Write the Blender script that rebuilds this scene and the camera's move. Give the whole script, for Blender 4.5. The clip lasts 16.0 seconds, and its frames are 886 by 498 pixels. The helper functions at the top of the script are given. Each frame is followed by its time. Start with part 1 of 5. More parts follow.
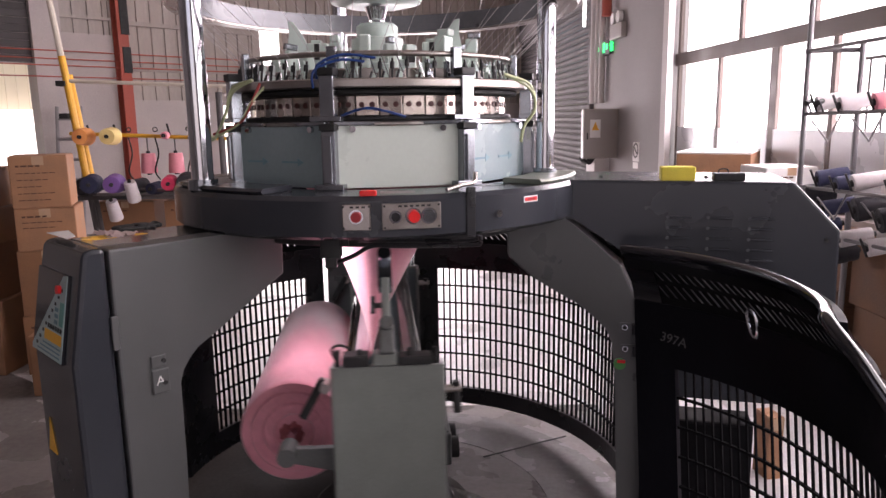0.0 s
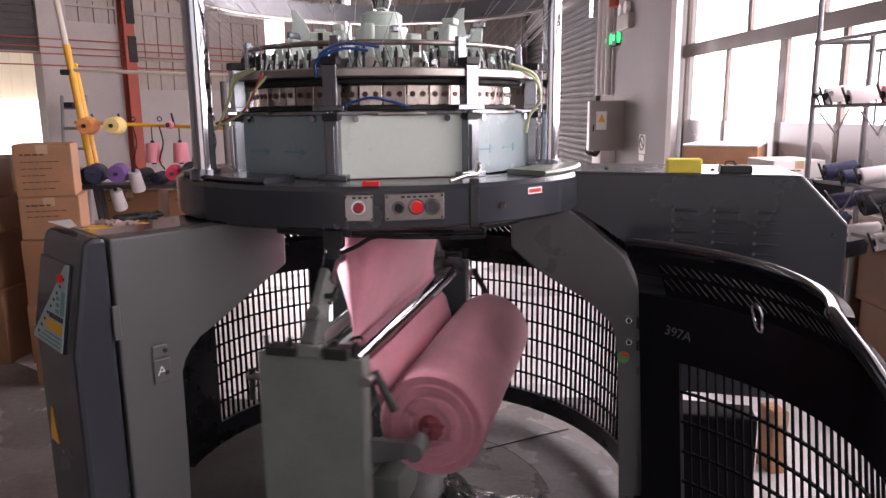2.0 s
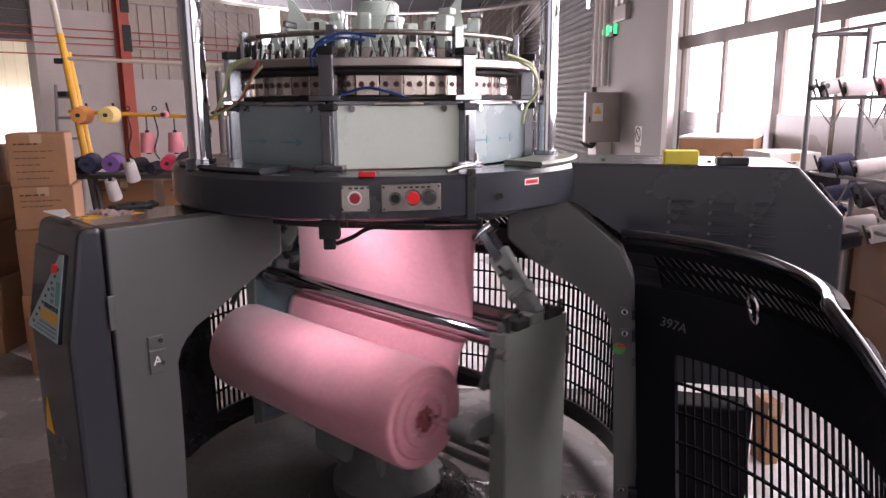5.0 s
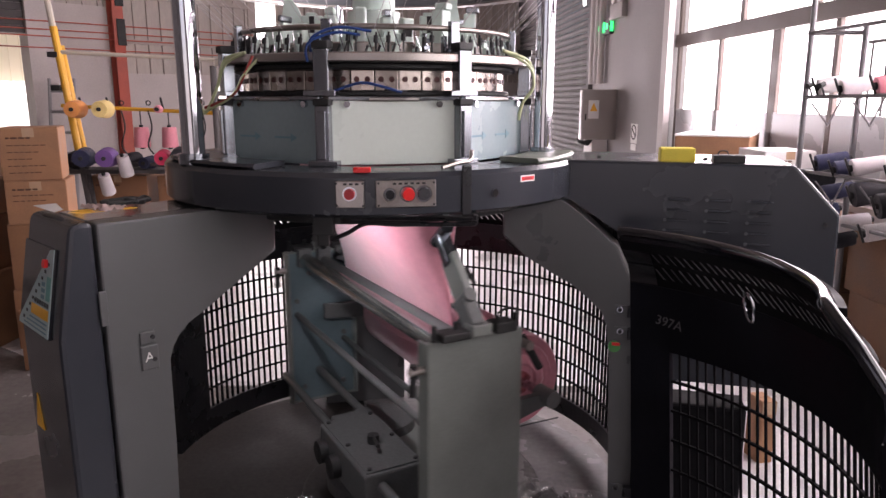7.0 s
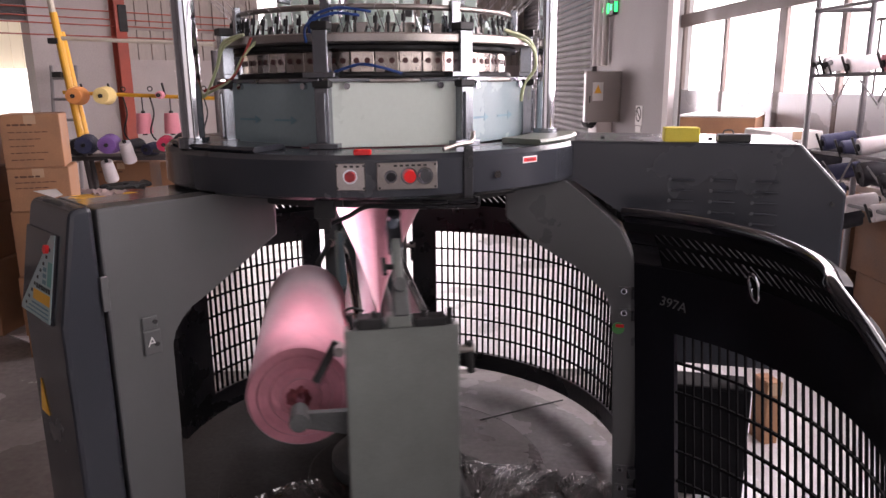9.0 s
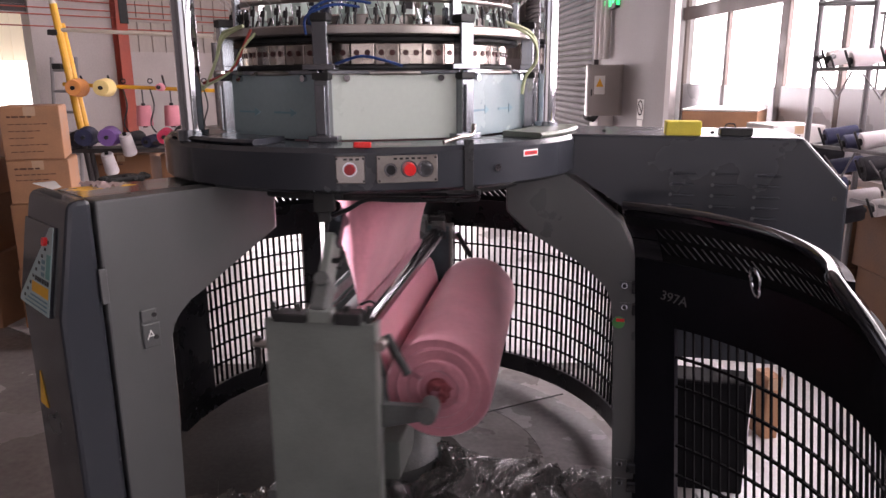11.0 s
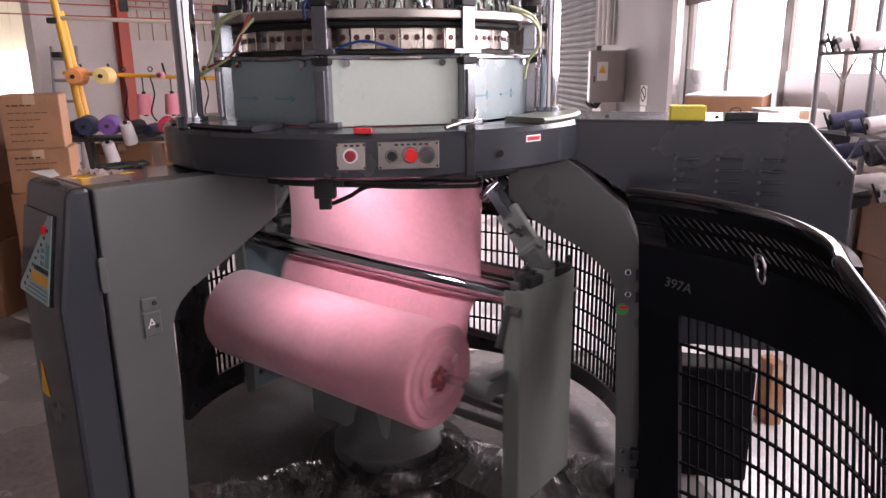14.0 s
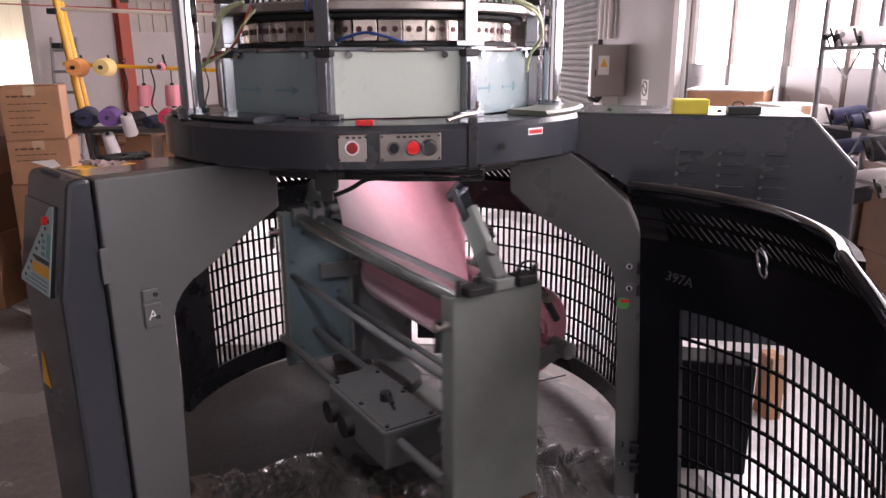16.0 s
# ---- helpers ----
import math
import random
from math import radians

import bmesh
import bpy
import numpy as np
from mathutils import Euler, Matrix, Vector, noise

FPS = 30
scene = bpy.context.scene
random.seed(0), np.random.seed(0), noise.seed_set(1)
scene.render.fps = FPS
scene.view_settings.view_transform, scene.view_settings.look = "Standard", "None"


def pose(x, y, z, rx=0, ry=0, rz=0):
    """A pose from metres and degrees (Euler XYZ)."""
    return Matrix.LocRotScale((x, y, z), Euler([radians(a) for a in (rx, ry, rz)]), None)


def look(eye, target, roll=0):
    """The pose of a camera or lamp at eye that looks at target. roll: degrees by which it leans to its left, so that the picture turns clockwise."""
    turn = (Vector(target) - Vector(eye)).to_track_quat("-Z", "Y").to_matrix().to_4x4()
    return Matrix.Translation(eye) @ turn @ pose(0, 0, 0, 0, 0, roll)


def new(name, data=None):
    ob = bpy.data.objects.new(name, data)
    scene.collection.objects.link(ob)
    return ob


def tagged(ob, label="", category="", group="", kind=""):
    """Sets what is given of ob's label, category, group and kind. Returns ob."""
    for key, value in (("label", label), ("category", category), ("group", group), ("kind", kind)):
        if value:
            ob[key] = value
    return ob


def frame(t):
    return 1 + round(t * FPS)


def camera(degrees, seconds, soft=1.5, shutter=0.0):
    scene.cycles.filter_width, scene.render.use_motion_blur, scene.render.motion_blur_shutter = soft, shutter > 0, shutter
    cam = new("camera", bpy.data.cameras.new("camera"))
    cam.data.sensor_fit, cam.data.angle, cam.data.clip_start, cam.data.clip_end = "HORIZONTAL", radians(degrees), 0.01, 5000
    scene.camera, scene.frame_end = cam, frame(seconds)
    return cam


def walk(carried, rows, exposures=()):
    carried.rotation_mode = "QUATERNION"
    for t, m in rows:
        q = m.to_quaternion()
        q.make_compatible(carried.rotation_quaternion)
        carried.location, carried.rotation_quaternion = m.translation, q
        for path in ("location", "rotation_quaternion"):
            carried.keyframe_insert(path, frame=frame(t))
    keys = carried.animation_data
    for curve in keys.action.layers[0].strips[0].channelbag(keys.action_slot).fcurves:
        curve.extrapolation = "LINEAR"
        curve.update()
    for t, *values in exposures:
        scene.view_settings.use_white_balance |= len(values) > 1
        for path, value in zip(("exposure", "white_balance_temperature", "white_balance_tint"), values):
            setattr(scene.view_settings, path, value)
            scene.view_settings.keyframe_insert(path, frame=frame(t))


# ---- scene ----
cam = camera(63.9, 16.0, 1.5, 0.4)
PATH = [
    (0, (0.235, -2.497, 1.371), (0.244, -0.529, 1.012), -0.9),
    (0.5, (0.236, -2.493, 1.37), (0.245, -0.527, 1.007), -0.9),
    (1, (0.236, -2.493, 1.372), (0.231, -0.526, 1.011), -0.9),
    (1.5, (0.239, -2.484, 1.369), (0.232, -0.521, 0.989), -0.8),
    (2, (0.24, -2.483, 1.368), (0.235, -0.52, 0.986), -0.6),
    (2.5, (0.241, -2.482, 1.368), (0.241, -0.52, 0.98), -0.6),
    (3, (0.238, -2.484, 1.368), (0.25, -0.521, 0.983), -0.3),
    (3.5, (0.238, -2.497, 1.373), (0.243, -0.534, 0.99), -0.4),
    (4, (0.238, -2.491, 1.37), (0.244, -0.529, 0.979), -0.4),
    (6.5, (0.237, -2.474, 1.365), (0.253, -0.517, 0.953), -0.1),
    (7, (0.238, -2.469, 1.364), (0.259, -0.513, 0.949), -0.0),
    (7.5, (0.244, -2.464, 1.362), (0.265, -0.51, 0.932), -0.1),
    (8, (0.244, -2.464, 1.359), (0.256, -0.514, 0.916), -0.4),
    (10.5, (0.249, -2.448, 1.353), (0.254, -0.504, 0.885), -0.6),
    (11, (0.248, -2.451, 1.353), (0.252, -0.508, 0.879), -0.4),
    (11.5, (0.249, -2.45, 1.353), (0.246, -0.507, 0.876), -0.6),
    (12, (0.252, -2.446, 1.35), (0.246, -0.507, 0.857), -0.8),
    (12.5, (0.249, -2.447, 1.349), (0.243, -0.508, 0.858), -0.7),
    (13, (0.248, -2.447, 1.347), (0.245, -0.51, 0.849), -0.7),
    (13.5, (0.251, -2.444, 1.346), (0.237, -0.507, 0.848), -0.9),
    (14, (0.25, -2.436, 1.346), (0.246, -0.501, 0.84), -0.7),
    (14.5, (0.247, -2.437, 1.343), (0.242, -0.505, 0.826), -0.7),
    (15, (0.25, -2.429, 1.343), (0.237, -0.499, 0.82), -0.8),
    (15.5, (0.25, -2.43, 1.342), (0.239, -0.501, 0.813), -0.8),
    (16, (0.245, -2.435, 1.343), (0.242, -0.504, 0.82), -0.4),
]
walk(cam, [(t, look(eye, goal, roll)) for t, eye, goal, roll in PATH], ((0, -0.08, 6500, 20), (6.5, -0.09, 6500, 20), (10.5, -0.03, 6500, 20), (16, 0.12, 6500, 20)))

# ---- world and light ----
world = bpy.data.worlds.new("world")
scene.world = world
world.use_nodes = True
wn = world.node_tree.nodes
sky = wn.new("ShaderNodeTexSky")
sky.sky_type = "NISHITA"
sky.sun_disc = False
sky.sun_elevation, sky.sun_rotation = radians(48), radians(120)
world.node_tree.links.new(sky.outputs[0], wn["Background"].inputs[0])
wn["Background"].inputs[1].default_value = 0.09
scene.view_settings.exposure = 0.0


def daylight(name, m, w, h, power, color=(1.0, 0.875, 0.905)):
    """Sky light that enters through an opening."""
    d = bpy.data.lights.new(name, "AREA")
    d.shape, d.size, d.size_y, d.energy, d.color = "RECTANGLE", w, h, power, color
    ob = new(name, d)
    ob.matrix_world = m
    return ob


WALL_R = pose(2.84, 0, 0, 0, 0, 3.3)
WALL_B = pose(-4.05, 7.5, 0, 0, 0, 45)
daylight("window_light", WALL_R @ pose(0.12, 1.6, 2.0, 0, 90, 0), 2.3, 6.0, 355)
daylight("door_light", WALL_B @ pose(4.9, 0.15, 1.15, -90, 0, 0), 4.4, 2.2, 235)
# added fill from behind the camera; no such door is known
daylight("front_fill_light", pose(-0.5, -6.9, 1.6, 90, 0, 0), 4.0, 2.8, 30)
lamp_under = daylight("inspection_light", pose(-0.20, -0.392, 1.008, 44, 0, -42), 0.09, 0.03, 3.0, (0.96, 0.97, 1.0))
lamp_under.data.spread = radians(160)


# ---- materials ----
def mat(name, color, rough=0.5, metal=0.0, var=0.12, scale=6.0, bump=0.0, fine=80.0, emit=0.0, coat=0.0, spec=0.5, stretch=None):
    m = bpy.data.materials.new(name)
    m.use_nodes = True
    nt = m.node_tree
    b = nt.nodes["Principled BSDF"]
    b.inputs["Metallic"].default_value = metal
    b.inputs["Coat Weight"].default_value = coat
    b.inputs["Specular IOR Level"].default_value = spec
    tc = nt.nodes.new("ShaderNodeTexCoord")
    src = tc.outputs["Object"]
    if stretch:
        mp = nt.nodes.new("ShaderNodeMapping")
        mp.inputs["Scale"].default_value = stretch
        nt.links.new(src, mp.inputs["Vector"])
        src = mp.outputs["Vector"]
    n1 = nt.nodes.new("ShaderNodeTexNoise")
    n1.inputs["Scale"].default_value = scale
    n1.inputs["Detail"].default_value = 6
    n2 = nt.nodes.new("ShaderNodeTexNoise")
    n2.inputs["Scale"].default_value = fine
    n2.inputs["Detail"].default_value = 3
    for n in (n1, n2):
        nt.links.new(src, n.inputs["Vector"])
    mix = nt.nodes.new("ShaderNodeMix")
    mix.data_type = "FLOAT"
    mix.inputs[0].default_value = 0.35
    nt.links.new(n1.outputs["Fac"], mix.inputs[2])
    nt.links.new(n2.outputs["Fac"], mix.inputs[3])
    info = nt.nodes.new("ShaderNodeObjectInfo")
    add = nt.nodes.new("ShaderNodeMath")
    add.operation = "MULTIPLY_ADD"
    add.inputs[1].default_value = 0.16
    nt.links.new(info.outputs["Random"], add.inputs[0])
    nt.links.new(mix.outputs[0], add.inputs[2])
    ramp = nt.nodes.new("ShaderNodeValToRGB")
    e = ramp.color_ramp.elements
    e[0].position, e[1].position = 0.36, 0.8
    e[0].color = (*[c * (1 - var) for c in color], 1)
    e[1].color = (*[min(1, c * (1 + var)) for c in color], 1)
    nt.links.new(add.outputs[0], ramp.inputs[0])
    nt.links.new(ramp.outputs[0], b.inputs["Base Color"])
    mr = nt.nodes.new("ShaderNodeMapRange")
    mr.inputs["From Min"].default_value, mr.inputs["From Max"].default_value = 0.3, 0.7
    mr.inputs["To Min"].default_value = max(0.02, rough * 0.75)
    mr.inputs["To Max"].default_value = min(1, rough * 1.3)
    nt.links.new(n1.outputs["Fac"], mr.inputs[0])
    nt.links.new(mr.outputs[0], b.inputs["Roughness"])
    if bump:
        bp = nt.nodes.new("ShaderNodeBump")
        bp.inputs["Strength"].default_value = bump
        bp.inputs["Distance"].default_value = 0.01
        nt.links.new(n2.outputs["Fac"], bp.inputs["Height"])
        nt.links.new(bp.outputs[0], b.inputs["Normal"])
    if emit:
        b.inputs["Emission Color"].default_value = (*color, 1)
        b.inputs["Emission Strength"].default_value = emit
    return m


GREY = mat("grey_enamel", (0.096, 0.098, 0.098), 0.32, 0, 0.08, 5, 0.02, 250)
DARK = mat("dark_grey_enamel", (0.033, 0.036, 0.044), 0.24, 0, 0.07, 3, 0.02, 250)
# lighter grey for the highlights painted on the louvre ends
GLINT = mat("louvre_glint", (0.1, 0.105, 0.115), 0.22, 0, 0.2, 30)
CHROME = mat("chrome", (0.55, 0.55, 0.58), 0.08, 1, 0.08, 10)
STEEL = mat("brushed_steel", (0.37, 0.335, 0.31), 0.33, 1, 0.2, 14, 0.05, 200)
BRACKET = mat("cast_aluminium", (0.27, 0.285, 0.31), 0.2, 0.95, 0.12, 12)
BLACK = mat("black_plastic", (0.010, 0.010, 0.012), 0.28, 0, 0.15, 8)
BLACKSATIN = mat("satin_black_plastic", (0.008, 0.008, 0.009), 0.6, 0, 0.15, 8, 0, 80, 0, 0, 0.05)
GLOSSBLACK = mat("gloss_black_plastic", (0.008, 0.008, 0.012), 0.12, 0, 0.15, 8, 0, 80, 0, 0.4)
GATEMATT = mat("dull_gate_plastic", (0.009, 0.009, 0.011), 0.8, 0, 0.2, 8, 0, 80, 0, 0, 0.0)
GATEBLACK = mat("gate_black_plastic", (0.008, 0.008, 0.011), 0.36, 0, 0.2, 8, 0, 80, 0, 0, 0.07)
BLACKMATT = mat("black_rubber", (0.015, 0.015, 0.015), 0.6, 0, 0.2, 20)
PLATE = mat("plate_enamel", (0.185, 0.2, 0.185), 0.4, 0, 0.2, 6, 0.03, 200)
DIRTY = mat("dusty_grey_iron", (0.115, 0.12, 0.117), 0.6, 0.2, 0.3, 9, 0.15, 120)
# oily floor colour with the machine's shade mixed in
GRIMESHADE = mat("oily_shaded_floor", (0.034, 0.031, 0.029), 0.7, 0.0, 0.5, 4, 0.06, 60, 0, 0, 0.25)
PALE = mat("pale_panel", (0.62, 0.68, 0.62), 0.3, 0, 0.05, 5)
BLUEGREY = mat("bluegrey_panel", (0.255, 0.325, 0.34), 0.25, 0, 0.08, 4)
ARROW = mat("blue_ink", (0.12, 0.22, 0.26), 0.5)
CARD = mat("cardboard", (0.34, 0.178, 0.095), 0.85, 0, 0.26, 7, 0.05, 160)
CARDDARK = mat("aged_cardboard", (0.28, 0.14, 0.07), 0.85, 0, 0.2, 6, 0.05, 160)
# cardboard darkened for the backlit boxes by the creel
CARDSHADED = mat("shaded_cardboard", (0.15, 0.08, 0.045), 0.9, 0, 0.35, 6, 0.06, 120)
PRINT = mat("brown_print", (0.1, 0.045, 0.028), 0.9)
TAPE = mat("packing_tape", (0.5, 0.34, 0.22), 0.25, 0, 0.1)
CONC = mat("concrete", (0.17, 0.16, 0.156), 0.26, 0, 0.42, 2.4, 0.12, 34)
WHITE = mat("painted_wall", (0.29, 0.275, 0.272), 0.85, 0, 0.16, 1.4, 0.05, 60)
BACKWALL = mat("old_white_wall_paint", (0.5, 0.455, 0.435), 0.85, 0, 0.16, 1.6, 0.06, 60)
TRIM = mat("wall_trim", (0.60, 0.57, 0.56), 0.7, 0, 0.08, 3)
SHEET = mat("weathered_sheet_metal", (0.43, 0.385, 0.345), 0.6, 0.1, 0.18, 1.3, 0, 30, 0, 0, 0.5, (1, 1, 0.3))
SLAT = mat("grey_roller_slat", (0.092, 0.086, 0.086), 0.7, 0.0, 0.2, 3, 0, 80, 0, 0, 0.25)
RED = mat("red_paint", (0.42, 0.09, 0.06), 0.6, 0, 0.2, 4)
BRIGHTRED = mat("red_plastic", (0.75, 0.02, 0.02), 0.3, 0, 0.08)
DEEPRED = mat("dark_red_plastic", (0.35, 0.015, 0.02), 0.3, 0, 0.08)
YELLOW = mat("yellow_paint", (0.8, 0.42, 0.03), 0.5, 0, 0.12)
FOAM = mat("yellow_foam", (0.72, 0.6, 0.08), 0.9, 0, 0.1, 20, 0.2, 200)
CREAM = mat("cream_pole", (0.6, 0.55, 0.46), 0.5, 0, 0.1)
FRAME = mat("brown_window_frame", (0.11, 0.085, 0.075), 0.5, 0.2, 0.15, 5)
BOXPAINT = mat("beige_box_enamel", (0.32, 0.295, 0.28), 0.45, 0, 0.08, 3)
GREEN = mat("green_sign", (0.02, 0.9, 0.25), 0.4, 0, 0.02, 5, 0, 80, 1.6)
TUBEGLOW = mat("lamp_tube", (1, 0.97, 0.95), 0.4, 0, 0.0, 5, 0, 80, 6.0)
OUTSIDE = mat("bright_outdoors", (1.0, 0.98, 0.97), 1, 0, 0.03, 0.6, 0, 4, 4.0)
# yard surfaces glow to stand in for daylight on them and into the hall
YARD = mat("glowing_yard_plaster", (0.9, 0.84, 0.8), 1, 0, 0.05, 0.8, 0, 4, 2.4)
YARDGLOW = mat("glowing_yard_cladding", (0.7, 0.63, 0.5), 1, 0, 0.06, 0.8, 0, 4, 0.4)
FROST = mat("frosted_pane", (0.5, 0.5, 0.52), 0.3, 0, 0.08, 2)
FROST.node_tree.nodes["Principled BSDF"].inputs["Transmission Weight"].default_value = 0.12
BLUE = mat("blue_hose", (0.015, 0.05, 0.2), 0.35, 0, 0.1)
LIME = mat("pale_green_hose", (0.5, 0.55, 0.32), 0.4, 0, 0.1)
WIRE_RED = mat("red_wire", (0.35, 0.05, 0.04), 0.5)
WHITEPL = mat("white_plastic", (0.67, 0.79, 0.73), 0.35, 0, 0.06, 8)
YARNWHITE = mat("white_yarn", (0.6, 0.57, 0.57), 0.9, 0, 0.06, 30, 0.3, 300)
YARNPINK = mat("pink_yarn", (0.72, 0.28, 0.33), 0.9, 0, 0.06, 30, 0.3, 300)
YARNORANGE = mat("orange_yarn", (0.8, 0.33, 0.1), 0.9, 0, 0.06, 30, 0.3, 300)
YARNYELLOW = mat("pale_yellow_yarn", (0.8, 0.62, 0.25), 0.9, 0, 0.06, 30, 0.3, 300)
YARNRED = mat("crimson_yarn", (0.55, 0.04, 0.1), 0.9, 0, 0.06, 30, 0.3, 300)
YARNPURPLE = mat("purple_yarn", (0.16, 0.08, 0.27), 0.9, 0, 0.1, 30, 0.3, 300)
YARNBLACK = mat("black_yarn", (0.02, 0.02, 0.025), 0.85, 0, 0.1, 30, 0.3, 300)
YARNNAVY = mat("navy_yarn", (0.03, 0.035, 0.08), 0.85, 0, 0.1, 30, 0.3, 300)
SCREEN = mat("dark_screen", (0.02, 0.02, 0.025), 0.1, 0, 0.05)
KEYPAD = mat("pale_keypad", (0.36, 0.46, 0.46), 0.4, 0, 0.05)
PAPER = mat("white_sticker", (0.75, 0.74, 0.72), 0.6, 0, 0.05)
BRASSCAM = mat("steel_cam_plate", (0.40, 0.345, 0.31), 0.26, 0.95, 0.3, 9, 0.04, 160)
COPPERDOT = mat("dark_red_screw", (0.06, 0.016, 0.014), 0.35, 0.2, 0.3)


def knit(name, color):
    """Knitted fabric: fine wales, soft bands and a fuzzy sheen."""
    m = mat(name, color, 0.95, 0, 0.17, 7, 0.0, 60)
    nt = m.node_tree
    b = nt.nodes["Principled BSDF"]
    b.inputs["Sheen Weight"].default_value = 0.4
    b.inputs["Sheen Roughness"].default_value = 0.5
    tc = nt.nodes.new("ShaderNodeTexCoord")
    w = nt.nodes.new("ShaderNodeTexWave")
    w.bands_direction = "X"
    w.inputs["Scale"].default_value = 110
    w.inputs["Distortion"].default_value = 1.5
    n = nt.nodes.new("ShaderNodeTexNoise")
    n.inputs["Scale"].default_value = 400
    nt.links.new(tc.outputs["Object"], w.inputs["Vector"])
    nt.links.new(tc.outputs["Object"], n.inputs["Vector"])
    mx = nt.nodes.new("ShaderNodeMath")
    nt.links.new(w.outputs["Fac"], mx.inputs[0])
    nt.links.new(n.outputs["Fac"], mx.inputs[1])
    bp = nt.nodes.new("ShaderNodeBump")
    bp.inputs["Strength"].default_value = 0.25
    bp.inputs["Distance"].default_value = 0.002
    nt.links.new(mx.outputs[0], bp.inputs["Height"])
    nt.links.new(bp.outputs[0], b.inputs["Normal"])
    return m


PINK = knit("pink_knit", (0.62, 0.25, 0.305))


def film_mat():
    """Clear crumpled plastic film, dusty."""
    m = mat("plastic_film", (0.1, 0.094, 0.088), 0.07, 0, 0.5, 8, 0.35, 55, 0, 1.0, 0.9)
    m.node_tree.nodes["Principled BSDF"].inputs["Alpha"].default_value = 0.55
    return m


FILM = film_mat()


# ---- builders ----
def part(name, bm, material, parent=None, label="", smooth=False):
    me = bpy.data.meshes.new(name)
    bmesh.ops.recalc_face_normals(bm, faces=bm.faces)
    if smooth:
        for f in bm.faces:
            f.smooth = True
    bm.to_mesh(me)
    bm.free()
    if smooth:
        me.set_sharp_from_angle(angle=radians(40))
    me.materials.append(material)
    ob = new(name, me)
    if parent:
        ob.parent = parent
    if label:
        tagged(ob, label)
    return ob


def piece(name, mesh_from, parent, m):
    """Another object on the mesh of a part."""
    ob = new(name, mesh_from.data)
    ob.parent = parent
    ob.matrix_basis = m
    return ob


def thing(name, label, category, m=None, group="", kind=""):
    ob = new(name)
    ob.empty_display_size = 0.1
    if m is not None:
        ob.matrix_world = m
    return tagged(ob, label, category, group, kind)


def bx(bm, x0, x1, y0, y1, z0, z1, bev=0.0, m=None):
    vs = [bm.verts.new((x, y, z)) for x in (x0, x1) for y in (y0, y1) for z in (z0, z1)]
    fs = [bm.faces.new([vs[i] for i in f]) for f in ((0, 1, 3, 2), (4, 6, 7, 5), (0, 4, 5, 1), (2, 3, 7, 6), (0, 2, 6, 4), (1, 5, 7, 3))]
    if bev:
        es = list({e for f in fs for e in f.edges})
        r = bmesh.ops.bevel(bm, geom=es, offset=bev, segments=2, affect="EDGES", profile=0.5)
        vs = list({v for f in r["faces"] for v in f.verts} | {v for v in vs if v.is_valid})
    if m is not None:
        bmesh.ops.transform(bm, matrix=m, verts=vs)
    return bm


def box(*a, **k):
    return bx(bmesh.new(), *a, **k)


def tube(bm, p, q, r, seg=16, r2=None):
    p, q = Vector(p), Vector(q)
    d = q - p
    m = Matrix.Translation((p + q) / 2) @ d.to_track_quat("Z", "Y").to_matrix().to_4x4()
    bmesh.ops.create_cone(bm, cap_ends=True, segments=seg, radius1=r, radius2=r if r2 is None else r2, depth=d.length, matrix=m)
    return bm


def rod(p, q, r, seg=16, r2=None):
    return tube(bmesh.new(), p, q, r, seg, r2)


def lathe(profile, seg=64, a0=0.0, a1=360.0, closed=True, bm=None):
    """Spin a closed (r, z) profile about the z axis."""
    bm = bm or bmesh.new()
    full = abs(a1 - a0) >= 359.9
    n = seg if full else seg + 1
    rings = []
    for i in range(n):
        a = radians(a0 + (a1 - a0) * i / seg)
        rings.append([bm.verts.new((r * math.cos(a), r * math.sin(a), z)) for r, z in profile])
    k = len(profile)
    for i in range(seg):
        A, B = rings[i], rings[(i + 1) % n]
        for j in range(k if closed else k - 1):
            bm.faces.new((A[j], B[j], B[(j + 1) % k], A[(j + 1) % k]))
    if not full and closed:
        bm.faces.new(rings[0])
        bm.faces.new(rings[-1][::-1])
    return bm


def ring(r0, r1, z0, z1, seg=72, a0=0.0, a1=360.0, b=0.004):
    return lathe([(r0, z0), (r1 - b, z0), (r1, z0 + b), (r1, z1 - b), (r1 - b, z1), (r0, z1)], seg, a0, a1)


def prism(poly, y0, y1, m=None, bev=0.0):
    """A polygon in x, z drawn through y0 to y1."""
    bm = bmesh.new()
    A = [bm.verts.new((x, y0, z)) for x, z in poly]
    B = [bm.verts.new((x, y1, z)) for x, z in poly]
    n = len(poly)
    bm.faces.new(A)
    bm.faces.new(B[::-1])
    for i in range(n):
        bm.faces.new((A[i], B[i], B[(i + 1) % n], A[(i + 1) % n]))
    if bev:
        bmesh.ops.bevel(bm, geom=bm.edges[:], offset=bev, segments=2, affect="EDGES", profile=0.5)
    if m is not None:
        bmesh.ops.transform(bm, matrix=m, verts=bm.verts)
    return bm


